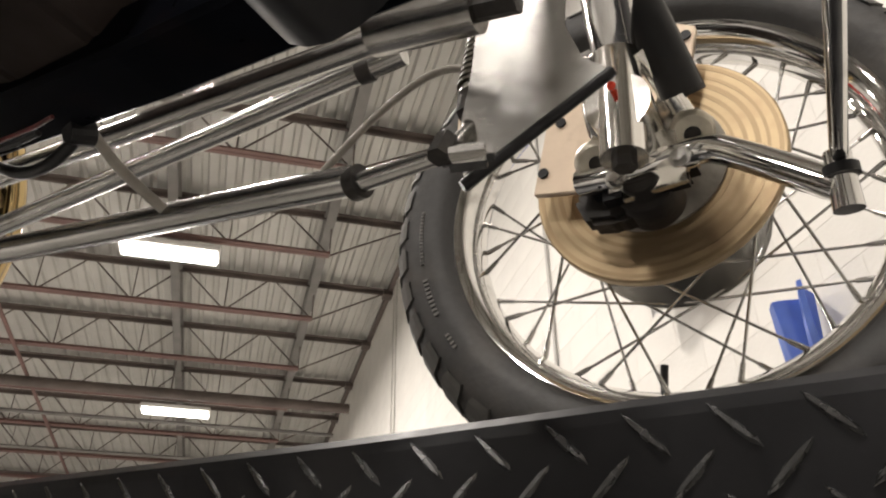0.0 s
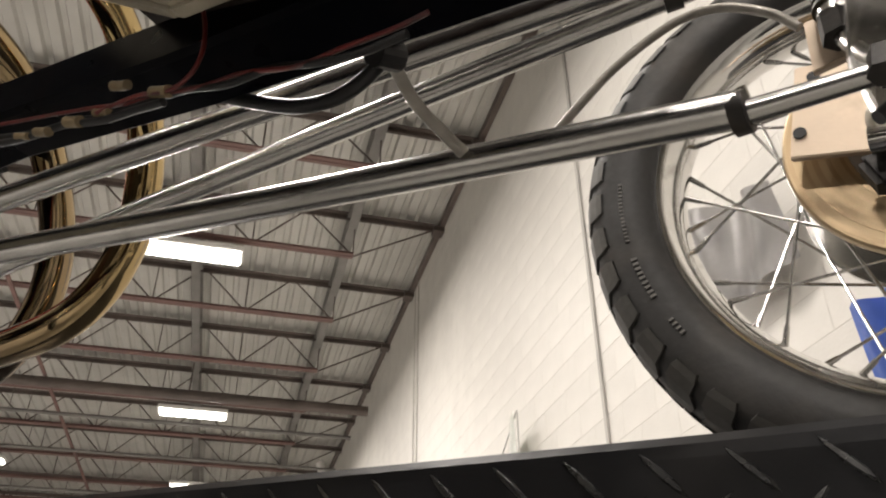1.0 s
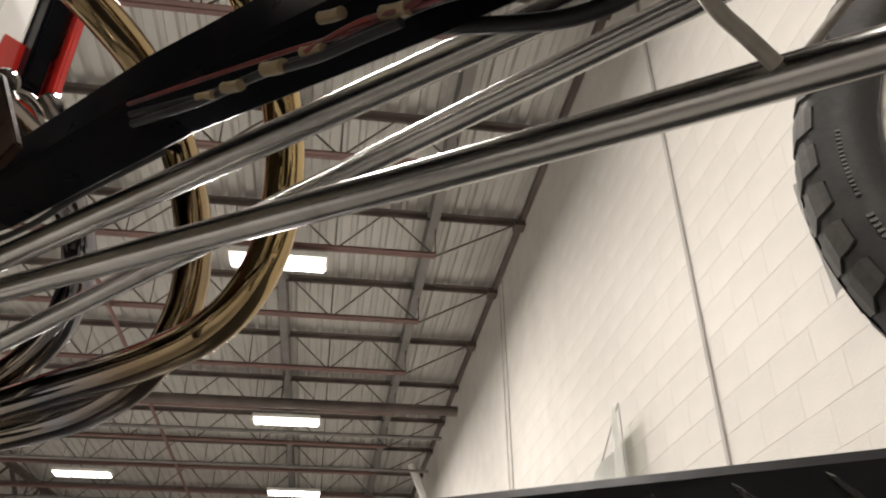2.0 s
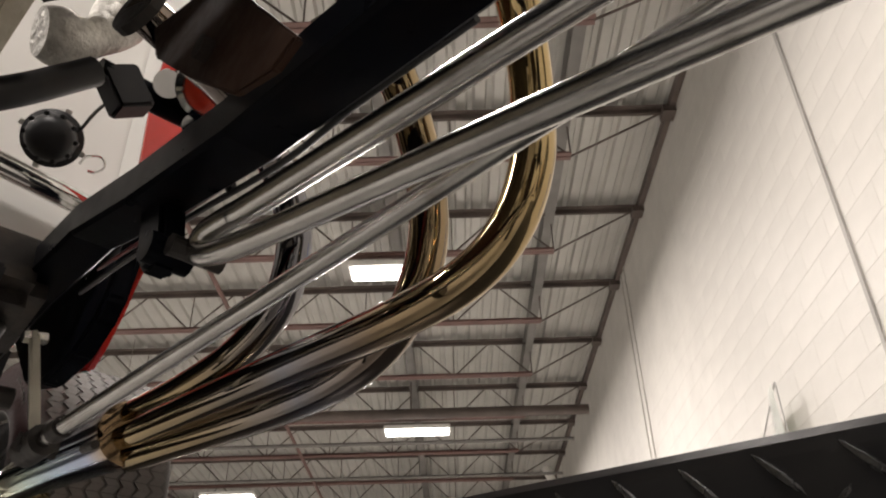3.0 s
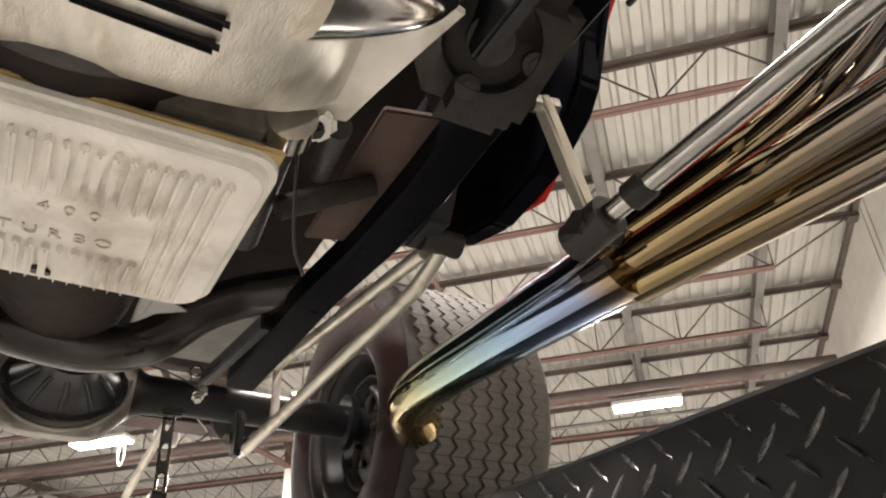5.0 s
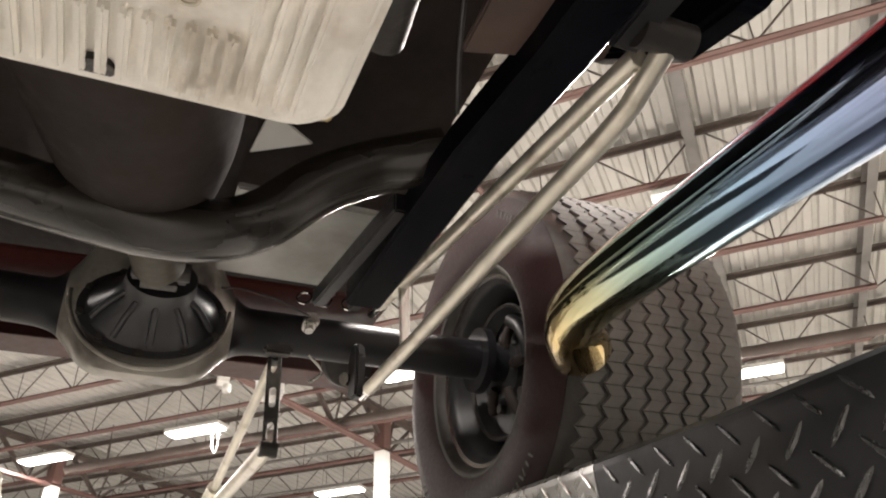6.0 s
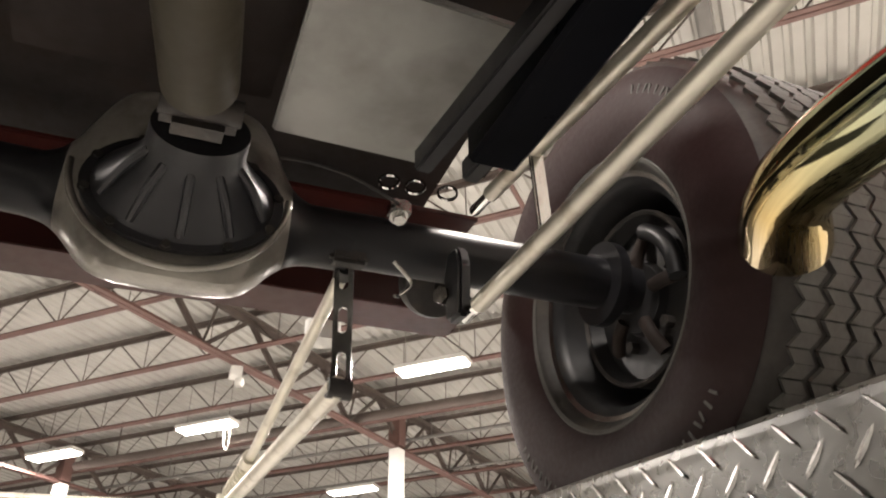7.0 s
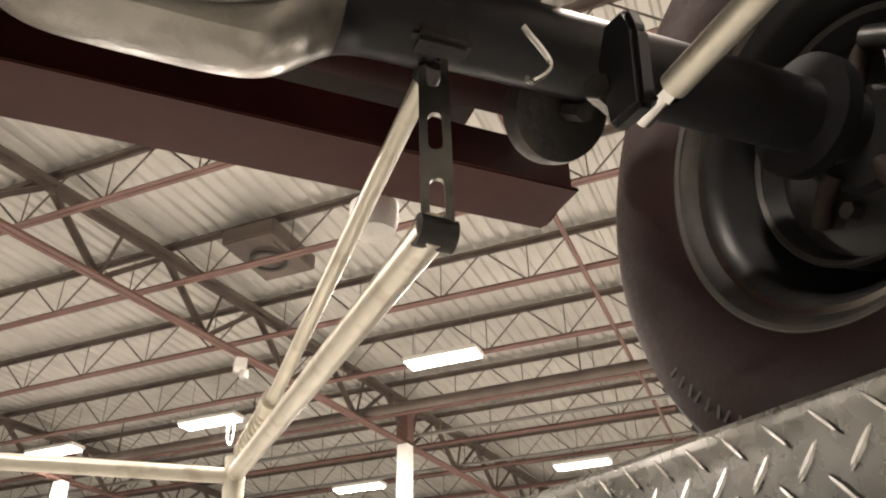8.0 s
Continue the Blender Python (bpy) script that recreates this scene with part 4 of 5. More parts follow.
for n, (x, y, z) in enumerate([(-0.854, 0.444, 1.356), (-0.83, 0.444, 1.349), (-0.796, 0.444, 1.342), (-0.767, 0.444, 1.336), (-0.756, 0.444, 1.353), (-0.713, 0.444, 1.326)]):
    carpart("tape_wrap", sweep([(x - 0.008, y, z + 0.003), (x, y + 0.001, z), (x + 0.008, y, z - 0.004)], 0.0026 + 0.0006 * (n % 3), 12, 4), M_WIRE_TAN, rail, "", True)
for x, z in ((-1.066, 1.449), (-1.30, 1.473), (-1.45, 1.505)):
    carpart("cable_clip", box((0.008, 0.012, 0.012), Matrix.Translation((x, 0.506, z)), 0.003), M_BLACK_SATIN, rail)
carpart("loop_clamp", rod((-0.597, 0.492, 1.337), (-0.592, 0.508, 1.344), 0.009, n=14), M_BLACK_SATIN, rail)

# headlamp bucket above the rods, seen from behind and below
HM = Matrix.Translation((-0.58, 0.6, 1.619)) @ Matrix.Rotation(radians(90), 4, "Y") @ Matrix.Rotation(radians(0), 4, "X")
bucket = carpart("headlamp", lathe([(0.001, -0.085), (0.03, -0.082), (0.055, -0.066), (0.072, -0.04), (0.079, -0.005), (0.079, 0.012), (0.001, 0.02)], HM, 40), M_BLACK, None, "black headlamp bucket with chrome rim", True)
carpart("rim", lathe([(0.079, 0.008), (0.085, 0.012), (0.087, 0.022), (0.080, 0.032), (0.074, 0.03), (0.076, 0.012)], HM, 48, True), M_CHROME, bucket, "chrome rim", True)
# -- engine --
carpart("front_cover", slab([(-0.658, 1.318), (-0.565, 1.299), (-0.554, 1.315), (-0.559, 1.35), (-0.954, 1.618), (-0.884, 1.499)], 0.012, Matrix.Translation((0, 0.404, 0)) @ ACROSS, 0.003), M_FIN, None, "pale cast engine front cover")
carpart("cover_ear", rod((-0.54, 0.40, 1.278), (-0.54, 0.385, 1.278), 0.009, 0.007, 14), M_CAST, None, "", True)
carpart("front_mount", slab([(-0.52, 1.345), (-0.60, 1.352), (-0.70, 1.39), (-0.76, 1.42), (-0.74, 1.60), (-0.48, 1.58), (-0.46, 1.40)], 0.10, Matrix.Translation((0, 0.42, 0)) @ ACROSS, 0.006), M_UNDER, None, "black engine front mount")
block = carpart("engine_block", box((0.62, 0.36, 0.30), Matrix.Translation((-1.22, 0.09, 1.66)) @ Matrix.Rotation(radians(4), 4, "Y"), 0.03), M_IRON, None, "dark engine block")
carpart("cylinder_head", box((0.55, 0.12, 0.12), Matrix.Translation((-1.25, 0.33, 1.84)) @ Matrix.Rotation(radians(-40), 4, "X"), 0.02), M_IRON, block)
carpart("bellhousing", rod((-1.50, 0.10, 1.58), (-1.83, 0.11, 1.55), 0.20, 0.13, 36), M_IRON, None, "cast bellhousing", True)
# finned oil pan
PAN = Matrix.Translation((-1.37, 0.10, 1.346)) @ Matrix.Rotation(radians(4.2), 4, "Y")
bm = bmesh.new()
sections = []
for x, hw, z0, z1 in ((0.30, 0.13, 0.06, 0.17), (0.26, 0.155, 0.012, 0.17), (0.0, 0.165, 0.004, 0.17), (-0.24, 0.165, 0.004, 0.17), (-0.27, 0.155, 0.02, 0.17)):
    sections.append([bm.verts.new(PAN @ Vector((x, y, z))) for y, z in ((-hw - 0.035, z1), (-hw, z0 + 0.03), (-hw + 0.03, z0), (hw - 0.03, z0), (hw, z0 + 0.03), (hw + 0.035, z1))])
for a, b in zip(sections, sections[1:]):
    for k in range(5):
        bm.faces.new((a[k], a[k + 1], b[k + 1], b[k]))
for sct in (sections[0], sections[-1]):
    bm.faces.new(sct)
pan = carpart("oil_pan", bm, M_FIN, None, "finned cast aluminium oil pan", True)
for k in range(20):
    y = -0.133 + 0.014 * k
    carpart("fin", box((0.485, 0.0042, 0.014), PAN @ Matrix.Translation((0.015, y, 0.0)), 0.0015), M_FIN, pan)
carpart("pan_rail", box((0.58, 0.42, 0.014), PAN @ Matrix.Translation((0.0, 0, 0.172)), 0.004), M_CAST, pan)
carpart("drain_boss", lathe([(0.011, 0.004), (0.011, -0.004), (0.013, -0.006), (0.018, -0.006), (0.020, -0.003), (0.021, 0.02)], PAN @ Matrix.Translation((-0.237, 0.055, -0.004)) @ Matrix.Rotation(radians(-14), 4, "Y"), 28), M_CAST, pan, "", True)
carpart("drain_plug", rod(PAN @ Vector((-0.237, 0.055, 0.0)), PAN @ Vector((-0.238, 0.055, -0.004)), 0.0105, n=6), M_IRON, pan)
# smooth rear sump cover with two slots
bm = bmesh.new()
rings = []
for t in range(9):
    a = t / 8
    x = -1.615 - 0.200 * a
    hw = 0.195 + 0.045 * a
    z0 = 1.366 + 0.04 * a + 0.02 * a ** 3
    z1 = 1.60
    row = []
    for k in range(17):
        b = k / 16 * math.pi
        cx, sz = math.cos(b), math.sin(b)
        row.append(bm.verts.new((x, 0.10 - hw * math.copysign(abs(cx) ** 0.55, cx), z1 - (z1 - z0) * sz ** 0.55)))
    rings.append(row)
for a, b in zip(rings, rings[1:]):
    for k in range(16):
        bm.faces.new((a[k], a[k + 1], b[k + 1], b[k]))
bm.faces.new(rings[0])
bm.faces.new(rings[-1][::-1])
sump = carpart("flywheel_cover", bm, M_COVER, None, "polished flywheel cover with two slots", True)
for dx in (0.0, -0.028):
    m = Matrix.Translation((-1.690 + dx, 0.155, 1.3835 - dx * 0.25)) @ Matrix.Rotation(radians(3), 4, "Z") @ Matrix.Rotation(radians(9), 4, "Y")
    carpart("slot", box((0.0085, 0.095, 0.014), m, 0.004), M_BLACK, sump, "dark cooling slot")
carpart("cover_wing", sweep([(-1.66, 0.24, 1.42), (-1.665, 0.285, 1.432), (-1.668, 0.325, 1.446), (-1.67, 0.352, 1.462)], lambda t: 0.045 - 0.040 * t, 24, 6), M_POLISH, sump, "polished tapering wing of the cover", True)
carpart("mount_plate", slab([(-1.665, 0.30), (-1.685, 0.372), (-1.79, 0.345), (-1.845, 0.335), (-1.85, 0.28), (-1.76, 0.25)], 0.006, Matrix.Translation((0, 0, 1.478)), 0.002), M_PAN, sump, "pale flat edge plate")
carpart("cover_ear", slab([(-0.016, -0.012), (0.016, -0.013), (0.02, 0.0), (0.012, 0.014), (-0.012, 0.015), (-0.02, 0.0)], 0.010, Matrix.Translation((-1.845, 0.312, 1.468)) @ Matrix.Rotation(radians(35), 4, "Z") @ Matrix.Rotation(radians(-20), 4, "X"), 0.004), M_POLISH, sump, "", True)
carpart("ear_bolt", bolt((-1.846, 0.311, 1.462), (0.1, 0.3, -1), 0.006, 0.005), M_IRON, sump)
# transmission and its ribbed pan
trans = carpart("transmission", sweep([(-1.80, 0.11, 1.56), (-1.95, 0.11, 1.56), (-2.13, 0.12, 1.555), (-2.32, 0.15, 1.54), (-2.42, 0.162, 1.528)], lambda t: 0.135 - 0.075 * t ** 1.6, 28, 6), M_UNDER, None, "dark cast transmission case", True)
TP = Matrix.Translation((-2.0, 0.10, 1.418)) @ Matrix.Rotation(radians(3.2), 4, "Y")
bm = bmesh.new()
rings = []
for z, s in ((0.018, 1.03), (0.012, 1.03), (0.011, 1.0), (0.005, 0.99), (0.001, 0.975), (0.0, 0.95)):
    row = []
    for sx, sy, n_ in ((1, -1, 0), (1, 1, 1), (-1, 1, 2), (-1, -1, 3)):
        for k in range(5):
            a = -math.pi / 2 + n_ * math.pi / 2 + k * math.pi / 8
            row.append(bm.verts.new(TP @ Vector((sx * (s * 0.143 - 0.03) + 0.03 * math.cos(a), sy * (s * 0.185 - 0.03) + 0.03 * math.sin(a), z))))
    rings.append(row)
for a, b in zip(rings, rings[1:]):
    for k in range(20):
        bm.faces.new((a[k], a[(k + 1) % 20], b[(k + 1) % 20], b[k]))
bm.faces.new(rings[0])
bm.faces.new(rings[-1][::-1])
tpan = carpart("transmission_pan", bm, M_PAN, None, "pale ribbed cast transmission pan")
for k in range(25):
    y = -0.155 + 0.0129 * k
    for x0, x1 in (((0.035, 0.118), (-0.126, -0.058)) if y < 0.112 else ((-0.120, 0.118),)):
        carpart("rib", box((x1 - x0, 0.0072, 0.019), TP @ Matrix.Translation(((x0 + x1) / 2, y, 0.0)), 0.003), M_PAN, tpan)


def raised_word(text, size, at, material, parent, label):
    """Raised letters on the underside of a part: they read towards +y with their tops towards +x."""
    curve = bpy.data.curves.new("word", "FONT")
    curve.body, curve.size, curve.extrude, curve.align_x, curve.space_character = text, size, 0.002, "CENTER", 1.35
    tmp = bpy.data.objects.new("word", curve)
    me = bpy.data.meshes.new_from_object(tmp)
    bpy.data.objects.remove(tmp)
    bm = bmesh.new()
    bm.from_mesh(me)
    bm.transform(at @ Matrix(((0, 1, 0, 0), (1, 0, 0, 0), (0, 0, -1, 0), (0, 0, 0, 1))))
    return carpart("cast_letter", bm, material, parent, label)


for text, x, y0 in (("400", 0.002, 0.038), ("TURBO", -0.045, 0.030)):
    for k, letter in enumerate(text):
        raised_word(letter, 0.021, TP @ Matrix.Translation((x, y0 + 0.0212 * (k - (len(text) - 1) / 2), 0.0)), M_CAST, tpan, "raised cast letter")
carpart("drain_hole", rod(TP @ Vector((-0.122, 0.022, 0.006)), TP @ Vector((-0.124, 0.022, -0.002)), 0.013, n=16), M_IRON, tpan, "dark drain plug")
carpart("gasket", box((0.30, 0.376, 0.006), TP @ Matrix.Translation((0.0, 0.0, 0.021)), 0.002), M_GASKET, tpan, "yellowed gasket edge")
carpart("case", box((0.292, 0.366, 0.13), TP @ Matrix.Translation((0.0, 0.0, 0.089)), 0.014), M_CASE, trans, "rough grey case above the pan", True)
carpart("case_ear", rod((-1.83, 0.285, 1.455), (-1.86, 0.29, 1.462), 0.022, n=20), M_POLISH, trans, "", True)
# oil filter, starter and odd castings
carpart("oil_filter", lathe([(0.001, -0.095), (0.030, -0.094), (0.043, -0.085), (0.046, -0.07), (0.046, 0.05), (0.040, 0.055), (0.001, 0.055)], Matrix.Translation((-1.553, 0.318, 1.488)) @ Matrix.Rotation(radians(6), 4, "Y"), 36), M_BLACK, None, "black oil filter can", True)
carpart("starter", rod((-1.42, 0.265, 1.50), (-1.62, 0.275, 1.52), 0.042, n=28), M_BLACK_SATIN, None, "black starter motor", True)
carpart("engine_mount", slab([(-0.10, -0.05), (0.07, -0.06), (0.08, -0.045), (0.0, -0.01), (-0.12, 0.04)], 0.016, Matrix.Translation((-1.61, 0.395, 1.505)) @ ACROSS, 0.003), M_BLACK, None, "black engine mount plate")
carpart("mount_tab", slab([(-0.02, -0.03), (0.02, -0.03), (0.022, 0.03), (-0.02, 0.03)], 0.006, Matrix.Translation((-1.58, 0.372, 1.462)) @ ACROSS, 0.001), M_SATIN, None, "bare steel tab with a hole")
carpart("tab_hole", rod((-1.58, 0.366, 1.465), (-1.58, 0.369, 1.465), 0.008, n=14), M_BLACK)
carpart("floor_pan", slab([(-2.145, 0.40), (-1.89, 0.395), (-1.865, 0.50), (-2.11, 0.525)], 0.008, Matrix.Translation((0, 0, 1.562)), 0.002), M_BROWN, None, "brown undercoated floor pan")
for a, b, r in (((-1.84, 0.33, 1.47), (-1.98, 0.36, 1.53), 0.012), ((-2.02, 0.33, 1.50), (-2.0, 0.43, 1.55), 0.014), ((-1.9, 0.30, 1.52), (-2.12, 0.32, 1.52), 0.018)):
    carpart("linkage", rod(a, b, r, n=14), M_IRON, None, "", True)
carpart("shift_cable", sweep([(-1.86, 0.30, 1.50), (-1.96, 0.33, 1.487), (-2.08, 0.37, 1.497), (-2.2, 0.42, 1.54)], 0.002, 8, 6), M_BLACK_SATIN)
# body seen from below, past the frame
body = carpart("body_side", slab([(-1.62, 1.92), (-1.62, 2.30), (-2.48, 2.30), (-2.42, 1.95), (-2.24, 1.72), (-2.06, 1.60), (-1.97, 1.575), (-1.93, 1.60), (-1.89, 1.64), (-1.865, 1.69), (-1.80, 1.75)], 0.014, Matrix.Translation((0, 0.642, 0)) @ ACROSS, 0.004), M_RED, None, "red painted body side")
carpart("body_liner", slab([(-1.63, 1.95), (-1.63, 2.28), (-2.36, 2.28), (-2.34, 1.95), (-2.23, 1.70), (-2.10, 1.58), (-2.009, 1.552), (-1.903, 1.559), (-1.837, 1.592), (-1.812, 1.62), (-1.80, 1.68), (-1.75, 1.78)], 0.034, Matrix.Translation((0, 0.605, 0)) @ ACROSS, 0.006), M_RAIL, None, "black inner lining of the body side")
# unseen red sheet, added so that the side pipe has red to reflect
flare = slab([(-1.85, 0.0), (-2.55, 0.0), (-2.75, 0.17), (-3.05, 0.17), (-3.05, 0.45), (-1.85, 0.45)], 0.012, Matrix.Translation((0, 0.655, 1.905)) @ Matrix.Rotation(radians(55), 4, "X"), 0.003)
carpart("body_flank", flare, M_RED, None, "red outward-leaning sheet added out of view for the pipe to reflect")
FIRE = Matrix(((0, 0, 1, 0), (1, 0, 0, 0), (0, 1, 0, 0), (0, 0, 0, 1)))
carpart("firewall", slab([(0.22, 1.70), (0.56, 1.70), (0.632, 1.80), (0.632, 2.35), (0.22, 2.35)], 0.006, Matrix.Translation((-1.872, 0, 0)) @ FIRE, 0.001), M_WHITE, None, "white painted firewall panel")
carpart("firewall_side", slab([(-1.68, 1.86), (-1.745, 1.79), (-1.80, 1.70), (-1.866, 1.70), (-1.866, 2.30), (-1.68, 2.30)], 0.004, Matrix.Translation((0, 0.584, 0)) @ ACROSS, 0.001), M_WHITE, None, "white painted inner side panel")
carpart("firewall_edge", slab([(0.548, 1.69), (0.600, 1.74), (0.634, 1.80), (0.634, 2.05), (0.553, 2.05), (0.541, 1.88)], 0.008, Matrix.Translation((-1.67, 0, 0)) @ FIRE, 0.001), M_RED, None, "red painted edge of the firewall")
carpart("bracket_plate", slab([(-1.392, 1.700), (-1.288, 1.660), (-1.195, 1.578), (-1.098, 1.446), (-1.125, 1.436), (-1.178, 1.452), (-1.264, 1.532), (-1.367, 1.638)], 0.008, Matrix.Translation((0, 0.442, 0)) @ ACROSS, 0.002), M_BRACKET, None, "dark brown mount bracket with a bolt")
carpart("bracket_bolt", rod((-1.235, 0.438, 1.540), (-1.235, 0.428, 1.540), 0.011, n=12), M_UNDER)
carpart("loom_bar", sweep([(-1.45, 0.31, 1.559), (-1.45, 0.355, 1.602), (-1.45, 0.408, 1.661)], 0.016, 14, 5), M_BLACK_SATIN, None, "black ribbed loom bar", True)
carpart("heat_wrap", sweep([(-1.55, 0.362, 1.772), (-1.55, 0.401, 1.785), (-1.55, 0.432, 1.823), (-1.55, 0.454, 1.892)], lambda t: 0.030 + 0.006 * math.sin(9 * t), 20, 7), M_WRAP, None, "crumpled pale heat wrap", True)
CAPM = look((-1.74, 0.446, 1.782), (-1.0, 0.2, 1.2)) @ Matrix.Scale(1.45, 4)
cap_d = carpart("ribbed_cap", lathe([(0.001, -0.026), (0.012, -0.025), (0.019, -0.020), (0.022, -0.010), (0.023, 0.006), (0.028, 0.010), (0.028, 0.018), (0.001, 0.018)], CAPM, 28), M_BLACK_SATIN, None, "black ribbed cap", True)
for k in range(10):
    a = 2 * math.pi * k / 10
    carpart("rib", box((0.004, 0.004, 0.022), CAPM @ Matrix.Rotation(a, 4, "Z") @ Matrix.Translation((0.0225, 0, -0.004)), 0.001), M_BLACK_SATIN, cap_d)
for k in range(4):
    a = 2 * math.pi * k / 4 + 0.3
    carpart("clip", box((0.006, 0.006, 0.005), CAPM @ Matrix.Rotation(a, 4, "Z") @ Matrix.Translation((0.029, 0, 0.013)), 0.001), M_WHITE, cap_d)
carpart("wire_hook", sweep([(-1.80, 0.505, 1.806), (-1.80, 0.512, 1.822), (-1.80, 0.532, 1.832), (-1.80, 0.540, 1.818), (-1.80, 0.530, 1.802), (-1.80, 0.518, 1.798)], 0.0022, 8, 6), M_CHROME, None, "bent wire hook", True)
carpart("plug", box((0.035, 0.05, 0.06), Matrix.Translation((-1.56, 0.472, 1.755)) @ Matrix.Rotation(radians(35), 4, "X"), 0.004), M_BLACK, None, "black plastic plug block")
carpart("plug_cable", sweep([(-1.57, 0.468, 1.752), (-1.65, 0.470, 1.782), (-1.74, 0.478, 1.812)], 0.0025, 8, 5), M_IRON)
# widened out of view over the whole car to keep light off the floor
carpart("body_floor", slab([(-3.30, -0.45), (-1.88, -0.45), (-1.88, 0.47), (-2.12, 0.58), (-3.30, 0.58)], 0.01, Matrix.Translation((0, 0, 1.885)), 0.002), M_UNDER, None, "dark body floor")
carpart("firewall_tube", rod((-1.56, 0.437, 1.765), (-1.57, 0.701, 1.777), 0.018, n=20), M_RAIL, None, "black glossy tube", True)
carpart("column_tube", rod((-1.83, 0.36, 1.779), (-1.83, 0.62, 1.750), 0.018, n=18), M_CHROME, None, "chrome tube", True)
carpart("round_reflector", lathe([(0.001, -0.008), (0.014, -0.006), (0.018, 0.0), (0.018, 0.01), (0.001, 0.01)], look((-1.72, 0.623, 1.879), (-0.9, 0.3, 1.1)), 24), M_RED_LENS, None, "small round red reflector", True)
sig = look((-1.5, 0.556, 1.769), (-1.0, 0.25, 1.1)) @ Matrix.Scale(0.85, 4)
lampx = carpart("red_lamp", lathe([(0.001, -0.012), (0.025, -0.011), (0.038, -0.004), (0.040, 0.004), (0.040, 0.03), (0.001, 0.03)], sig, 30), M_RED_LENS, None, "round red lamp with chrome bezel", True)
carpart("bezel", lathe([(0.040, -0.006), (0.050, -0.004), (0.054, 0.004), (0.05, 0.03), (0.041, 0.03)], sig, 36, True), M_CHROME, lampx, "", True)
for k in range(5):
    a = 2 * math.pi * k / 5
    carpart("lobe", rod(sig @ Vector((0.062 * math.cos(a), 0.062 * math.sin(a), 0.0)), sig @ Vector((0.062 * math.cos(a), 0.062 * math.sin(a), 0.02)), 0.018, n=16), M_CHROME, lampx, "", True)

# -- headers and side pipe --
TUBES = (("header_tube", [(-1.05, 0.42, 1.80), (-1.07, 0.58, 1.765), (-1.100, 0.67, 1.705), (-1.122, 0.712, 1.654), (-1.14, 0.735, 1.598), (-1.154, 0.742, 1.537), (-1.184, 0.740, 1.479), (-1.235, 0.732, 1.443), (-1.33, 0.720, 1.430), (-1.514, 0.705, 1.436), (-1.90, 0.688, 1.458)]),
         ("header_tube", [(-1.20, 0.42, 1.76), (-1.235, 0.57, 1.74), (-1.262, 0.655, 1.69), (-1.277, 0.70, 1.634), (-1.293, 0.73, 1.584), (-1.318, 0.752, 1.522), (-1.36, 0.756, 1.458), (-1.43, 0.748, 1.420), (-1.56, 0.735, 1.412), (-1.90, 0.705, 1.436)]),
         ("header_tube", [(-1.41, 0.42, 1.74), (-1.45, 0.57, 1.72), (-1.480, 0.65, 1.68), (-1.495, 0.685, 1.638), (-1.506, 0.70, 1.59), (-1.545, 0.71, 1.535), (-1.625, 0.708, 1.500), (-1.74, 0.70, 1.488), (-1.93, 0.69, 1.492)]))
for nm, pts in TUBES:
    t = carpart(nm, sweep(pts, 0.0225, 28, 8), M_HEADER, None, "heat-tinted chrome header tube", True)
    carpart("port_flange", rod(Vector(pts[0]), Vector(pts[0]) + (Vector(pts[1]) - Vector(pts[0])).normalized() * 0.012, 0.036, n=20), M_IRON, t)
pipe = carpart("side_pipe", sweep([(-1.885, 0.693, 1.462), (-1.98, 0.697, 1.474), (-2.20, 0.707, 1.505), (-2.42, 0.718, 1.533), (-2.516, 0.734, 1.545), (-2.565, 0.753, 1.546), (-2.610, 0.787, 1.539)], lambda t: 0.047 - 0.006 * min(1, t * 3) + 0.007 * max(0.0, t - 0.78) / 0.22, 36, 8, False), M_BLUED, None, "blued chrome side pipe with turned-out end", True)
carpart("pipe_lining", sweep([(-2.45, 0.72, 1.537), (-2.516, 0.734, 1.545), (-2.565, 0.753, 1.546), (-2.611, 0.788, 1.5388)], lambda t: 0.0375 + 0.0085 * max(0.0, t - 0.4) / 0.6, 30, 8, False), M_BLACK, pipe, "dark inside of the pipe", True)
carpart("collector_clamp", rod((-1.884, 0.692, 1.462), (-1.896, 0.693, 1.4635), 0.0472, n=32), M_BLUED, pipe, "", True)
carpart("clamp_bolt", rod((-1.87, 0.64, 1.43), (-1.91, 0.64, 1.434), 0.007, n=6), M_IRON, pipe)

# -- rear axle --
place_in = CI @ REAR
RM = Matrix.Translation((-3.07, 1.03, 1.69)) @ ACROSS
rear = carpart("rear_wheel", lathe([(0.150, -0.02), (0.178, -0.05), (0.186, -0.13), (0.200, -0.148), (0.212, -0.152), (0.214, -0.146), (0.204, -0.140), (0.192, -0.12), (0.186, 0.12), (0.204, 0.140), (0.214, 0.150), (0.200, 0.152), (0.180, 0.12), (0.17, 0.0)], RM, 72, True), M_BLACK_SATIN, None, "dark steel rear wheel", True)
carpart("rim_lip", lathe([(0.203, -0.1495), (0.212, -0.1535), (0.2155, -0.150), (0.2145, -0.145), (0.208, -0.143)], RM, 90, True), M_SATIN, rear, "dull worn rim lip", True)
carpart("wheel_centre", lathe([(0.001, 0.02), (0.06, 0.02), (0.075, 0.0), (0.11, -0.01), (0.155, 0.015), (0.182, 0.02), (0.182, 0.03), (0.001, 0.035)], RM, 48), M_BLACK_SATIN, rear, "", True)
RT = 0.408
WIDE = 0.055      # the outer half of the tyre bulges this much further
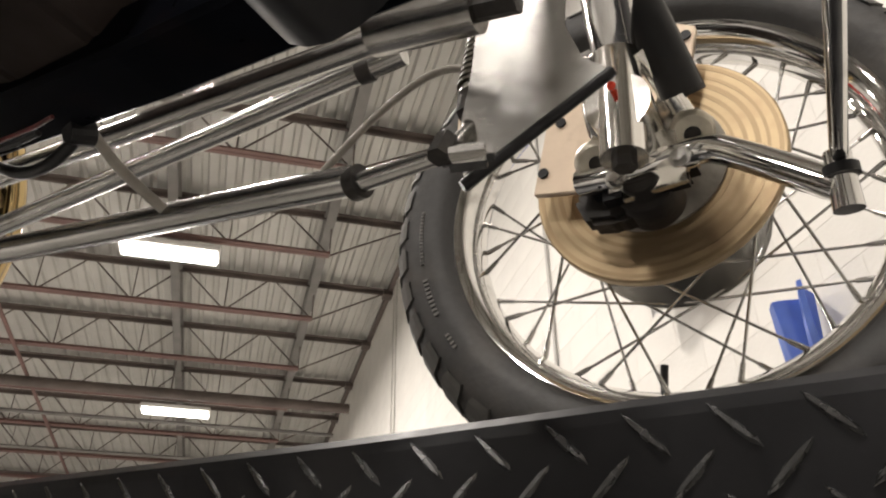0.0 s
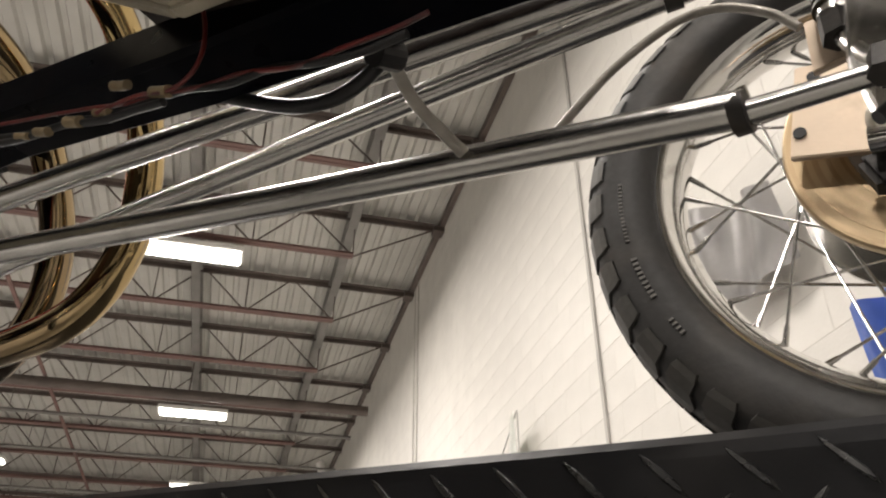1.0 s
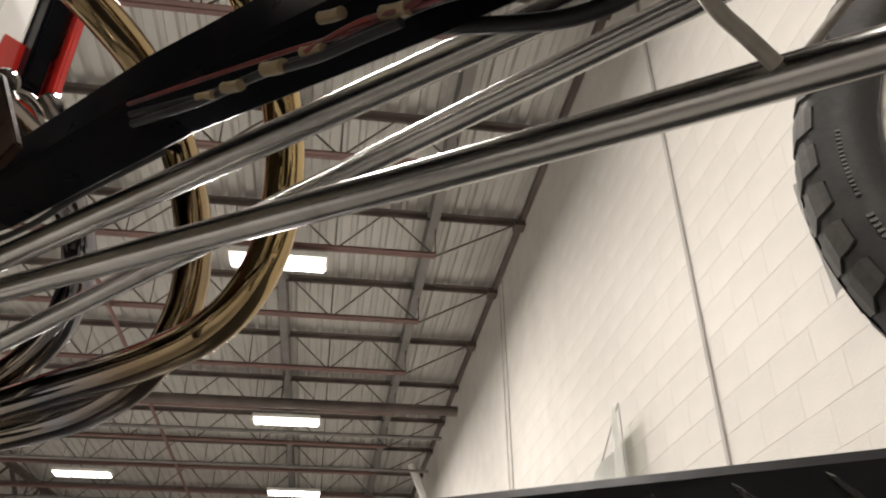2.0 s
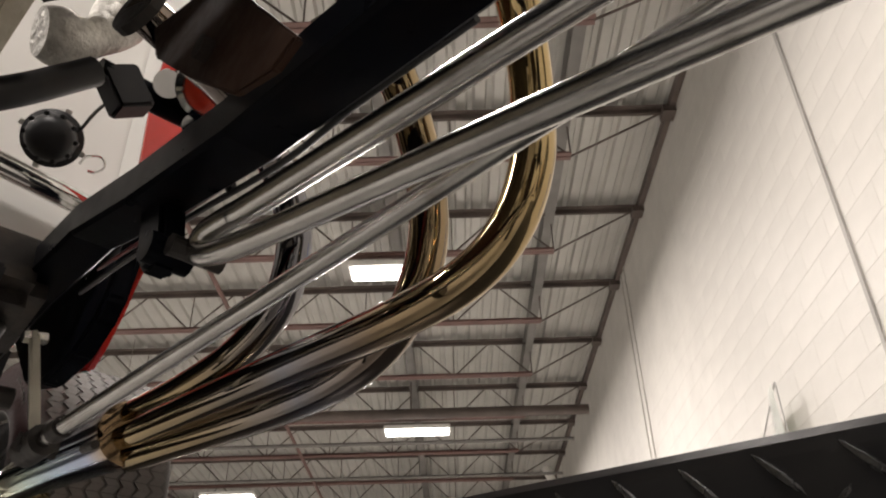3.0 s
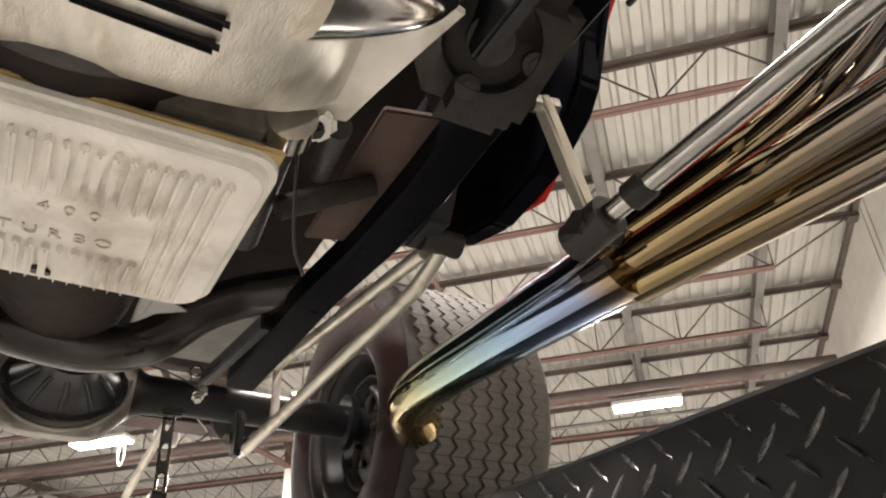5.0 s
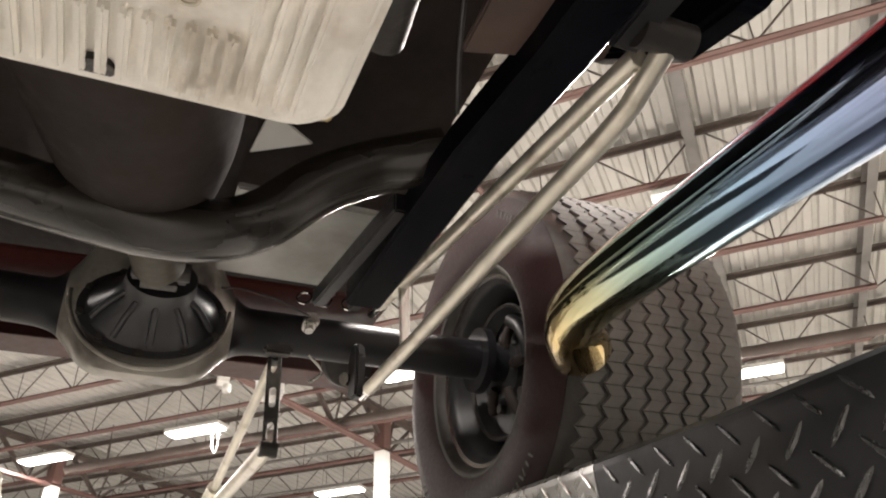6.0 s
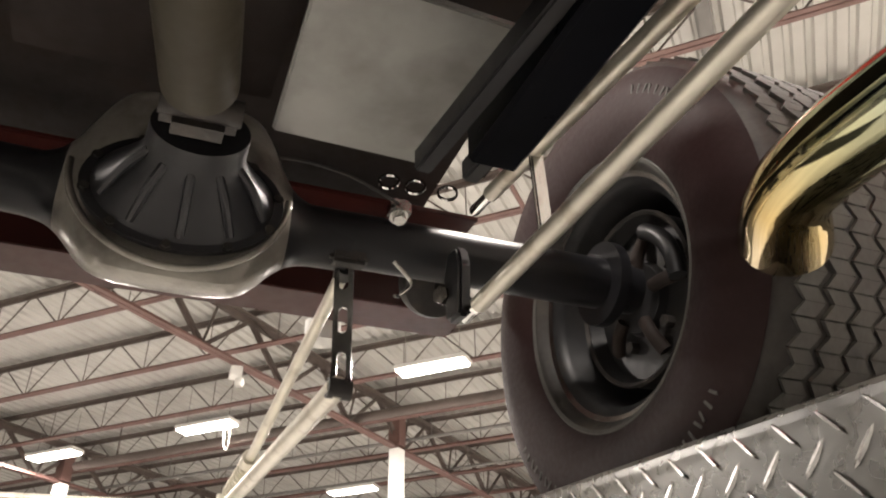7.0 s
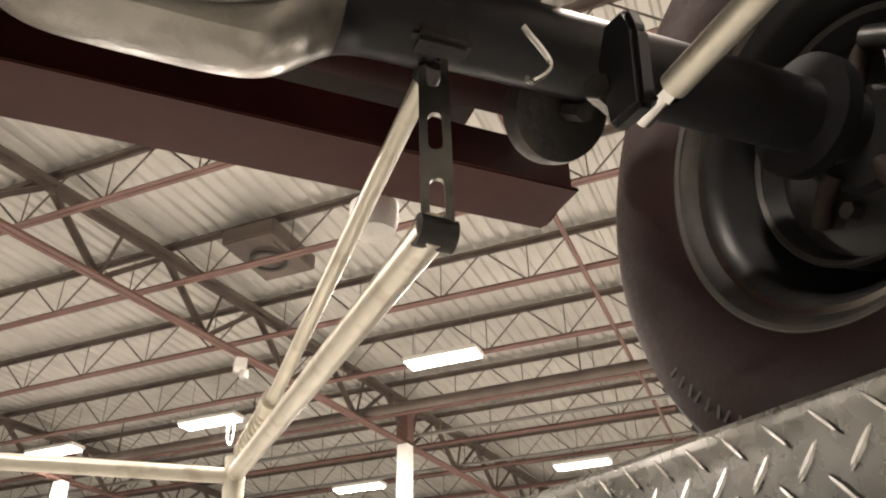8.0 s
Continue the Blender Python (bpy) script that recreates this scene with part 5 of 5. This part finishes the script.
prof = [(0.208, -0.148), (0.225, -0.170), (0.262, -0.186), (0.31, -0.190), (0.355, -0.182), (0.385, -0.166), (0.398, -0.150), (RT - 0.006, -0.10), (RT - 0.003, 0.0), (RT - 0.006, 0.10), (0.398, 0.150), (0.385, 0.166), (0.355, 0.182), (0.31, 0.190), (0.262, 0.186), (0.225, 0.170), (0.208, 0.148), (0.212, 0.0)]
prof = [(r, z + (WIDE if z > 0.05 else 0.0)) for r, z in prof]
carpart("tyre", lathe(prof, RM, 128, True), M_RUBBER_DUSTY, rear, "wide black rear tyre", True)
# ring over the tyre that carries the painted red bounce light
carpart("sidewall", lathe([(0.235, -0.176), (0.262, -0.1885), (0.31, -0.1925), (0.355, -0.1845), (0.382, -0.170), (0.378, -0.166), (0.31, -0.186), (0.24, -0.172)], RM, 96, True), M_SIDEWALL, rear, "dusty inner sidewall, tinted by red bounce off the body", True)
# zig-zag ribs of the rear tread
tb = bmesh.new()
NZ = 128
for rib in range(8):
    zc = -0.126 + 0.0435 * rib
    edge = max(0.0, abs(zc - WIDE / 2) - 0.125)
    r0 = RT - 0.004 - 0.35 * edge ** 1.2
    for k in range(NZ):
        rows = []
        for e in (0, 1):
            a = 2 * math.pi * (k + (0.02 if e == 0 else 0.90 if k % 2 else 0.98)) / NZ
            zig = 0.0075 * (1 if (k + e) % 2 else -1)
            rows.append([tb.verts.new(RM @ Vector((r * math.cos(a), r * math.sin(a), zc + zig + dz))) for r, dz in ((r0 - 0.008, -0.0182), (r0 + 0.004, -0.0168), (r0 + 0.004, 0.0168), (r0 - 0.008, 0.0182))])
        for i in range(3):
            tb.faces.new((rows[0][i], rows[0][i + 1], rows[1][i + 1], rows[1][i]))
carpart("tread", tb, M_TREAD, rear, "zig-zag tread ribs", kind="stuff")
marks = bmesh.new()
for a0, count, step in ((3.75, 8, 0.055), (4.45, 7, 0.05), (5.2, 6, 0.05), (0.6, 9, 0.05)):
    for i in range(count):
        m = ring_pose(RM, a0 + i * step)
        add_box(marks, (0.030, 0.0045, 0.002), m @ Matrix.Translation((0.335, 0, -0.1872)) @ Matrix.Rotation(radians(15 * ((i % 3) - 1)), 4, "Z"))
carpart("sidewall_mark", marks, M_TREAD, rear, "raised unreadable sidewall marks", kind="stuff")
carpart("whitewall_line", lathe([(0.226, -0.1735), (0.232, -0.1765), (0.234, -0.1755), (0.228, -0.1725)], RM, 90, True), M_TREAD, rear)
drum = carpart("rear_brake", lathe([(0.001, -0.10), (0.06, -0.10), (0.065, -0.085), (0.135, -0.08), (0.150, -0.105), (0.150, -0.06), (0.001, -0.05)], RM, 48), M_BLACK_SATIN, None, "black rear brake assembly", True)
carpart("brake_rim", lathe([(0.1445, -0.108), (0.150, -0.113), (0.1535, -0.108), (0.149, -0.102)], RM, 60, True), M_IRON, drum, "thin worn edge of the brake shield", True)
for k in range(5):
    a = 2 * math.pi * k / 5
    carpart("hub_arm", sweep([RM @ Vector((r * math.cos(a), r * math.sin(a), z)) for r, z in ((0.05, -0.105), (0.08, -0.102), (0.112, -0.088))], 0.012, 10, 4), M_UNDER, drum, "", True)
for k in range(5):
    a = 2 * math.pi * k / 5 + 0.4
    carpart("lug", rod(RM @ Vector((0.085 * math.cos(a), 0.085 * math.sin(a), -0.075)), RM @ Vector((0.085 * math.cos(a), 0.085 * math.sin(a), -0.10)), 0.011, n=6), M_IRON, drum)
carpart("caliper", sweep([RM @ Vector((0.115 * math.cos(a), 0.115 * math.sin(a), -0.105)) for a in (-0.1, 0.3, 0.7, 1.1)], 0.015, 14, 5), M_BLACK_SATIN, drum, "dark rear caliper", True)
place_in = CI
axle_r = carpart("rear_axle", rod((-2.935, 0.33, 1.650), (-2.915, 0.87, 1.648), 0.036, n=32), M_BLACK, None, "black rear axle housing", True)
carpart("axle_tube", rod((-2.935, 0.05, 1.650), (-2.93, -0.55, 1.65), 0.036, n=32), M_BLACK, axle_r, "", True)
carpart("axle_flange", rod((-2.918, 0.760, 1.648), (-2.918, 0.776, 1.648), 0.06, n=32), M_BLACK, axle_r, "", True)
# banjo centre: an oval drum that flares into the axle tubes on both sides
YC, ZC = 0.190, 1.645
# centre in a paler colour than the tapers, for wear and glare together
for nm, d0, d1, look_of, note in (("banjo_housing", -0.128, 0.128, M_HOUSING, "worn cast axle centre, paler for its glare"), ("housing_taper", 0.128, 0.21, M_BLACK, ""), ("housing_taper", -0.21, -0.128, M_BLACK, "")):
    bm = bmesh.new()
    rings = []
    for i in range(29):
        d = d0 + (d1 - d0) * i / 28
        swell = 1.0 / (1.0 + math.exp((abs(d) - 0.108) / 0.015))
        front, back, tall = 0.036 - 0.012 * swell, 0.036 + 0.056 * swell, 0.037 + 0.090 * swell
        row = []
        for k in range(32):
            a = 2 * math.pi * k / 32
            c, q = math.cos(a), math.sin(a)
            dx = front * c ** (1.0 - 0.6 * swell) if c > 0 else back * c
            row.append(bm.verts.new((-2.935 + 0.05 * swell + dx, YC + d, ZC + math.copysign(abs(q) ** (1.0 - 0.1 * swell), q) * tall)))
        rings.append(row)
    for one, two in zip(rings, rings[1:]):
        for k in range(32):
            bm.faces.new((one[k], one[(k + 1) % 32], two[(k + 1) % 32], two[k]))
    bm.faces.new(rings[0])
    bm.faces.new(rings[-1][::-1])
    carpart(nm, bm, look_of, axle_r, note, True)
# pale half ring draws the highlight along the lower edge
lip = [(-2.862, YC + 0.119 * math.cos(a), ZC - 0.006 + 0.112 * math.sin(a)) for a in [math.pi * (1 + k / 24) for k in range(25)]]
carpart("flange_lip", sweep(lip, 0.0045, 10, 2), M_HOUSING, axle_r, "machined lip of the housing, pale for its edge highlight", True)
place_in = CI @ Matrix.Translation((-0.045, 0.004, 0.018)) @ REAR
third = carpart("third_member", lathe([(0.132, 0.0), (0.132, 0.010), (0.118, 0.012), (0.105, 0.030), (0.075, 0.075), (0.062, 0.105), (0.058, 0.16), (0.001, 0.162)], Matrix.Translation((-2.967, 0.167, 1.682)) @ Matrix.Diagonal((1, 1, 0.66, 1)) @ Matrix.Rotation(radians(90), 4, "Y"), 40), M_BLACK, None, "black cast differential carrier", True)
for k in range(10):
    a = 2 * math.pi * k / 10 + 0.2
    carpart("bolt", bolt((-2.958, 0.167 + 0.125 * math.cos(a), 1.682 + 0.082 * math.sin(a)), (1, 0, 0), 0.006, 0.006), M_IRON, third)
for k in range(5):
    a = -math.pi * (0.12 + 0.19 * k)
    p = Vector((-2.945, 0.167 + 0.11 * math.cos(a), 1.682 + 0.072 * math.sin(a)))
    q = Vector((-2.85, 0.165 + 0.055 * math.cos(a), 1.682 + 0.036 * math.sin(a)))
    carpart("rib", sweep([p, (p + q) / 2 + Vector((0.01, 0, 0)), q], 0.006, 8, 4), M_BLACK, third, "", True)
carpart("yoke", box((0.05, 0.085, 0.05), Matrix.Translation((-2.765, 0.16, 1.668)), 0.014), M_IRON, third, "", True)
carpart("u_joint", rod((-2.745, 0.115, 1.665), (-2.745, 0.205, 1.665), 0.016, n=18), M_IRON, third, "", True)
place_in = CI @ REAR
carpart("driveshaft", rod((-2.735, 0.158, 1.664), (-2.47, 0.122, 1.618), 0.040, n=32), M_OLIVE, None, "drab steel driveshaft", True)
carpart("tank", slab([(-2.905, 0.262), (-2.91, 0.47), (-2.63, 0.50), (-2.62, 0.25)], 0.012, Matrix.Translation((0, 0, 1.757)), 0.003), M_TANK, None, "bare sheet metal tank bottom")
carpart("tank_side", slab([(-2.9, -0.05), (-2.9, 0.255), (-2.2, 0.255), (-2.2, -0.05)], 0.01, Matrix.Translation((0, 0, 1.80)), 0.002), M_UNDER, None, "dark floor panel")
for y0, y1, m in ((0.435, 0.44, M_BLACK), (0.495, 0.505, M_BLACK_SATIN)):
    carpart("frame_brace", box((0.36, 0.022, 0.03), Matrix.Translation((-2.62, (y0 + y1) / 2, 1.665)) @ Matrix.Rotation(radians(3), 4, "Z") @ Matrix.Rotation(radians(2), 4, "Y"), 0.003), m)

# far-side wheels, unseen plain copies of the same shapes, added to shade the floor
for src, y_to, nm in ((wheel, -0.66, "front_wheel"), (rear, -0.70, "rear_wheel")):
    base_me = src.data
    ob = new(nm, base_me)
    ob.parent = car
    shift = Matrix.Translation((0, y_to - (FW.y if src is wheel else 1.03), 0))
    ob.matrix_basis = shift
    for ch in src.children:
        if ch.name.split(".")[0] in ("tyre", "wheel_centre", "hub"):
            o2 = new(ch.name.split(".")[0], ch.data)
            o2.parent = ob

# rear radius rods
place_in = CI
low = carpart("ladder_bar", sweep([(-2.052, 0.545, 1.526), (-2.085, 0.5435, 1.515), (-2.14, 0.543, 1.507), (-2.35, 0.539, 1.513), (-2.60, 0.535, 1.519), (-2.825, 0.5305, 1.5245)], 0.0105, 20, 7), M_NICKEL, None, "satin nickel lower ladder bar", True)
carpart("bar_end", rod((-2.825, 0.5305, 1.5245), (-2.862, 0.530, 1.5255), 0.0066, 0.008, 14), M_CHROME, low, "", True)
carpart("jam_nut", rod((-2.825, 0.5305, 1.5245), (-2.833, 0.5305, 1.5247), 0.010, n=6), M_CHROME, low)
up_ = carpart("upper_bar", sweep([(-2.075, 0.532, 1.530), (-2.10, 0.531, 1.535), (-2.40, 0.531, 1.586), (-2.66, 0.531, 1.630), (-2.78, 0.532, 1.651)], 0.0098, 20, 7), M_NICKEL, None, "satin nickel upper ladder bar", True)
carpart("bar_end", rod((-2.78, 0.532, 1.651), (-2.83, 0.533, 1.660), 0.0062, 0.0075, 14), M_CHROME, up_, "", True)
carpart("strut", box((0.007, 0.016, 0.112), Matrix.Translation((-2.667, 0.533, 1.577)) @ Matrix.Rotation(radians(-3), 4, "Y"), 0.002), M_SATIN, up_, "flat steel strut")
carpart("clevis_block", rod((-2.045, 0.515, 1.532), (-2.045, 0.565, 1.532), 0.016, n=20), M_IRON, low, "", True)
carpart("pivot_plate", slab([(-0.04, -0.010), (0.03, -0.014), (0.06, 0.04), (-0.04, 0.045)], 0.030, Matrix.Translation((-2.03, 0.515, 1.538)) @ ACROSS, 0.004), M_BLACK, None, "black pivot plate")
place_in = CI @ REAR
for x, y, z, w_, h_ in ((-3.0, 0.565, 1.65, 0.10, 0.20),):
    carpart("axle_bracket", slab([(-0.035, -0.075), (0.012, -0.08), (0.02, 0.0), (0.012, 0.03), (-0.02, 0.035), (-0.04, 0.0)], 0.02, Matrix.Translation((x, y, z)) @ ACROSS, 0.005), M_BLACK, axle_r, "black radius rod bracket")
for dy in (-0.06, -0.02, 0.03):
    m = Matrix.Translation((-2.955, 0.50 + dy, 1.745)) @ Matrix.Rotation(radians(75), 4, "Y") @ Matrix.Rotation(radians(20), 4, "X")
    carpart("ring_clamp", lathe([(0.0125, -0.002), (0.0155, -0.002), (0.0155, 0.002), (0.0125, 0.002)], m, 28, True), M_CHROME, axle_r, "", True)
carpart("brake_tee", box((0.03, 0.03, 0.025), Matrix.Translation((-2.955, 0.455, 1.70)), 0.005), M_SATIN, axle_r)
carpart("bleed_fitting", bolt((-2.93, 0.445, 1.675), (0.4, 0, -1), 0.009, 0.012), M_SATIN, axle_r)
carpart("brake_line", sweep([(-2.94, 0.45, 1.70), (-2.93, 0.38, 1.722), (-2.935, 0.32, 1.735), (-2.93, 0.28, 1.73)], 0.002, 8, 6), M_IRON, axle_r, "", True)
carpart("line_hook", sweep([(-3.02, 0.47, 1.655), (-3.03, 0.50, 1.63), (-3.035, 0.485, 1.61), (-3.03, 0.475, 1.605)], 0.003, 8, 6), M_SATIN, axle_r, "", True)
cup = carpart("bump_stop", lathe([(0.001, -0.010), (0.038, -0.010), (0.056, -0.004), (0.060, 0.010), (0.060, 0.024), (0.001, 0.026)], Matrix.Translation((-3.17, 0.60, 1.71)) @ Matrix.Rotation(radians(-55), 4, "Y"), 32), M_IRON, None, "dark cast spring cup", True)
carpart("cup_bolt", rod((-3.155, 0.60, 1.70), (-3.125, 0.60, 1.675), 0.011, n=6), M_IRON, cup)
carpart("fulcrum_bolt", rod((-3.03, 0.545, 1.618), (-3.06, 0.60, 1.625), 0.014, n=6), M_SATIN, axle_r)
redl = carpart("side_marker", box((0.022, 0.012, 0.022), Matrix.Translation((-2.975, 0.60, 1.83)), 0.004), M_RED_LENS, None, "small red side marker")
carpart("marker_bezel", box((0.04, 0.008, 0.04), Matrix.Translation((-2.975, 0.607, 1.83)), 0.004), M_CHROME, redl)

# rear red valance with a chamfered end
vm = Matrix(((0, 0, 1, -3.455), (1, 0, 0, 0), (0, 1, 0, 0), (0, 0, 0, 1)))
val = carpart("rear_valance", slab([(-0.75, 1.775), (0.745, 1.752), (0.79, 1.815), (0.79, 1.895), (-0.75, 1.915)], 0.025, vm, 0.004), M_RUST_RED, None, "red rear valance panel")
carpart("valance_flange", box((0.11, 1.48, 0.006), Matrix.Translation((-3.41, 0.0, 1.764)) @ Matrix.Rotation(radians(-0.9), 4, "X"), 0.002), M_RUST_RED, val)
carpart("rear_body_floor", slab([(-3.44, -0.7), (-3.28, -0.7), (-3.28, 0.74), (-3.44, 0.74)], 0.01, Matrix.Translation((0, 0, 1.93)), 0.002), M_RUST_RED, None, "dark red underside of the body tail")
carpart("plate_lamp", lathe([(0.001, -0.03), (0.03, -0.025), (0.036, -0.005), (0.036, 0.02), (0.001, 0.02)], Matrix.Translation((-3.53, 0.50, 1.757)), 24), M_WHITE, None, "small white lamp below the valance", True)

# -- wheelie bars --
def wheelie_bar(y, reach):
    top = carpart("wheelie_bar", rod((-3.122, y, 1.688), (-3.86, y + 0.005, 1.578), 0.011, n=20), M_NICKEL, None, "bare steel wheelie bar with a coil spring", True)
    carpart("clevis", rod((-3.122, y, 1.688), (-3.145, y, 1.684), 0.014, n=16), M_IRON, top, "", True)
    carpart("lower_bar", rod((-3.115, y - 0.008, 1.492), (-reach, y, 1.528), 0.0165, n=22), M_NICKEL, top, "thick lower wheelie bar", True)
    carpart("spring_sleeve", rod((-3.86, y + 0.005, 1.578), (-reach + 0.02, y, 1.545), 0.010, n=14), M_NICKEL, top, "", True)
    coil = []
    for k in range(73):
        a = 2 * math.pi * k / 8
        t = k / 72
        c = Vector((-3.885, y + 0.005, 1.574)).lerp(Vector((-reach + 0.07, y, 1.551)), t)
        coil.append(c + Vector((0.0, 0.016 * math.cos(a), 0.016 * math.sin(a))))
    carpart("coil_spring", sweep(coil, 0.0028, 6, 2), M_NICKEL, top, "", True)
    carpart("collar", rod((-3.85, y + 0.005, 1.58), (-3.89, y + 0.005, 1.574), 0.019, n=18), M_NICKEL, top, "", True)
    SM = Matrix.Translation((-3.115, y - 0.004, 1.487)) @ Matrix(((0.35, 0, 0.937, 0), (0.937, 0, -0.35, 0), (0, 1, 0, 0), (0, 0, 0, 1)))
    bm = bmesh.new()
    for k in range(3):
        lo, hi = 0.072 * k, 0.072 * (k + 1)
        mid, hw = (lo + hi) / 2, 0.0145
        loops = []
        for q in range(24):
            a = 2 * math.pi * q / 24
            cx, sy = math.cos(a), math.sin(a)
            f = 1 / max(abs(cx), abs(sy))
            loops.append(((cx * f * hw, mid + sy * f * (hi - lo) / 2), (0.0068 * cx, mid + 0.0068 * sy + (0.014 if sy > 0.01 else -0.014 if sy < -0.01 else 0.0))))
        rings = [[bm.verts.new(SM @ Vector((*p[w], d))) for p in loops] for w, d in ((0, 0.003), (1, 0.003), (1, -0.003), (0, -0.003))]
        for w in range(4):
            ra, rb = rings[w], rings[(w + 1) % 4]
            for q in range(24):
                bm.faces.new((ra[q], ra[(q + 1) % 24], rb[(q + 1) % 24], rb[q]))
    bmesh.ops.remove_doubles(bm, verts=bm.verts[:], dist=0.0004)
    carpart("hanger_strap", bm, M_SATIN, top, "flat steel strap with three slotted holes")
    carpart("lower_clevis", rod((-3.12, y - 0.022, 1.492), (-3.12, y + 0.012, 1.49), 0.015, n=16), M_IRON, top, "", True)
    carpart("caster_post", rod((-reach, y, 1.56), (-reach, y, 1.43), 0.020, n=18), M_NICKEL, top, "", True)
    return top


wheelie_bar(0.428, 4.15)
wheelie_bar(-0.11, 4.15)
carpart("wheelie_crossbar", rod((-4.15, 0.42, 1.525), (-4.15, -0.12, 1.525), 0.015, n=20), M_NICKEL, None, "bare steel cross tube between the wheelie bars", True)
carpart("axle_strap_mount", box((0.03, 0.06, 0.05), Matrix.Translation((-3.10, 0.425, 1.705)), 0.006), M_IRON)

# ---- blocks of the wall, nearest stretch as single pieces ----
BL, BH, GAP, CH = 0.406, 0.203, 0.005, 0.0013


def block_mesh(length):
    bm = bmesh.new()
    hl, hh = length / 2 - GAP / 2, BH / 2 - GAP / 2
    back = [bm.verts.new((x, 0.0, z)) for x, z in ((-hl, -hh), (hl, -hh), (hl, hh), (-hl, hh))]
    face = [bm.verts.new((x, -CH, z)) for x, z in ((-hl + CH, -hh + CH), (hl - CH, -hh + CH), (hl - CH, hh - CH), (-hl + CH, hh - CH))]
    bm.faces.new(face)
    for k in range(4):
        bm.faces.new((back[k], back[(k + 1) % 4], face[(k + 1) % 4], face[k]))
    bmesh.ops.recalc_face_normals(bm, faces=bm.faces[:])
    for f in bm.faces:
        if f.normal.y > 0.5:
            f.normal_flip()
    me = bpy.data.meshes.new("block")
    bm.to_mesh(me)
    bm.free()
    me.materials.append(M_BLOCK)
    return me


block_me = block_mesh(BL)
TURNED = Matrix.Rotation(TURN - math.pi, 4, "Z")
singles = 0
rest = bmesh.new()
for row in range(34):
    z = (row + 0.5) * BH
    for col in range(-12, 90):
        u = 4.84 + (col + (0.5 if row % 2 else 0.0)) * BL + 0.2
        m = Matrix.Translation(room(u, WALL_N, z)) @ TURNED
        if 2.3 < u < 7.6 and 2.0 < z < 6.0 and singles < 300:
            ob = new("block", block_me)
            ob.parent = wall
            ob.matrix_basis = m
            singles += 1
        else:
            hl, hh = BL / 2 - GAP / 2, BH / 2 - GAP / 2
            back = [rest.verts.new(m @ Vector((x, 0.0, zz))) for x, zz in ((-hl, -hh), (hl, -hh), (hl, hh), (-hl, hh))]
            face = [rest.verts.new(m @ Vector((x, -CH, zz))) for x, zz in ((-hl + CH, -hh + CH), (hl - CH, -hh + CH), (hl - CH, hh - CH), (-hl + CH, hh - CH))]
            rest.faces.new(face)
            for k in range(4):
                rest.faces.new((back[k], back[(k + 1) % 4], face[(k + 1) % 4], face[k]))
part("block_rest", rest, M_BLOCK, wall, "", False, "stuff")
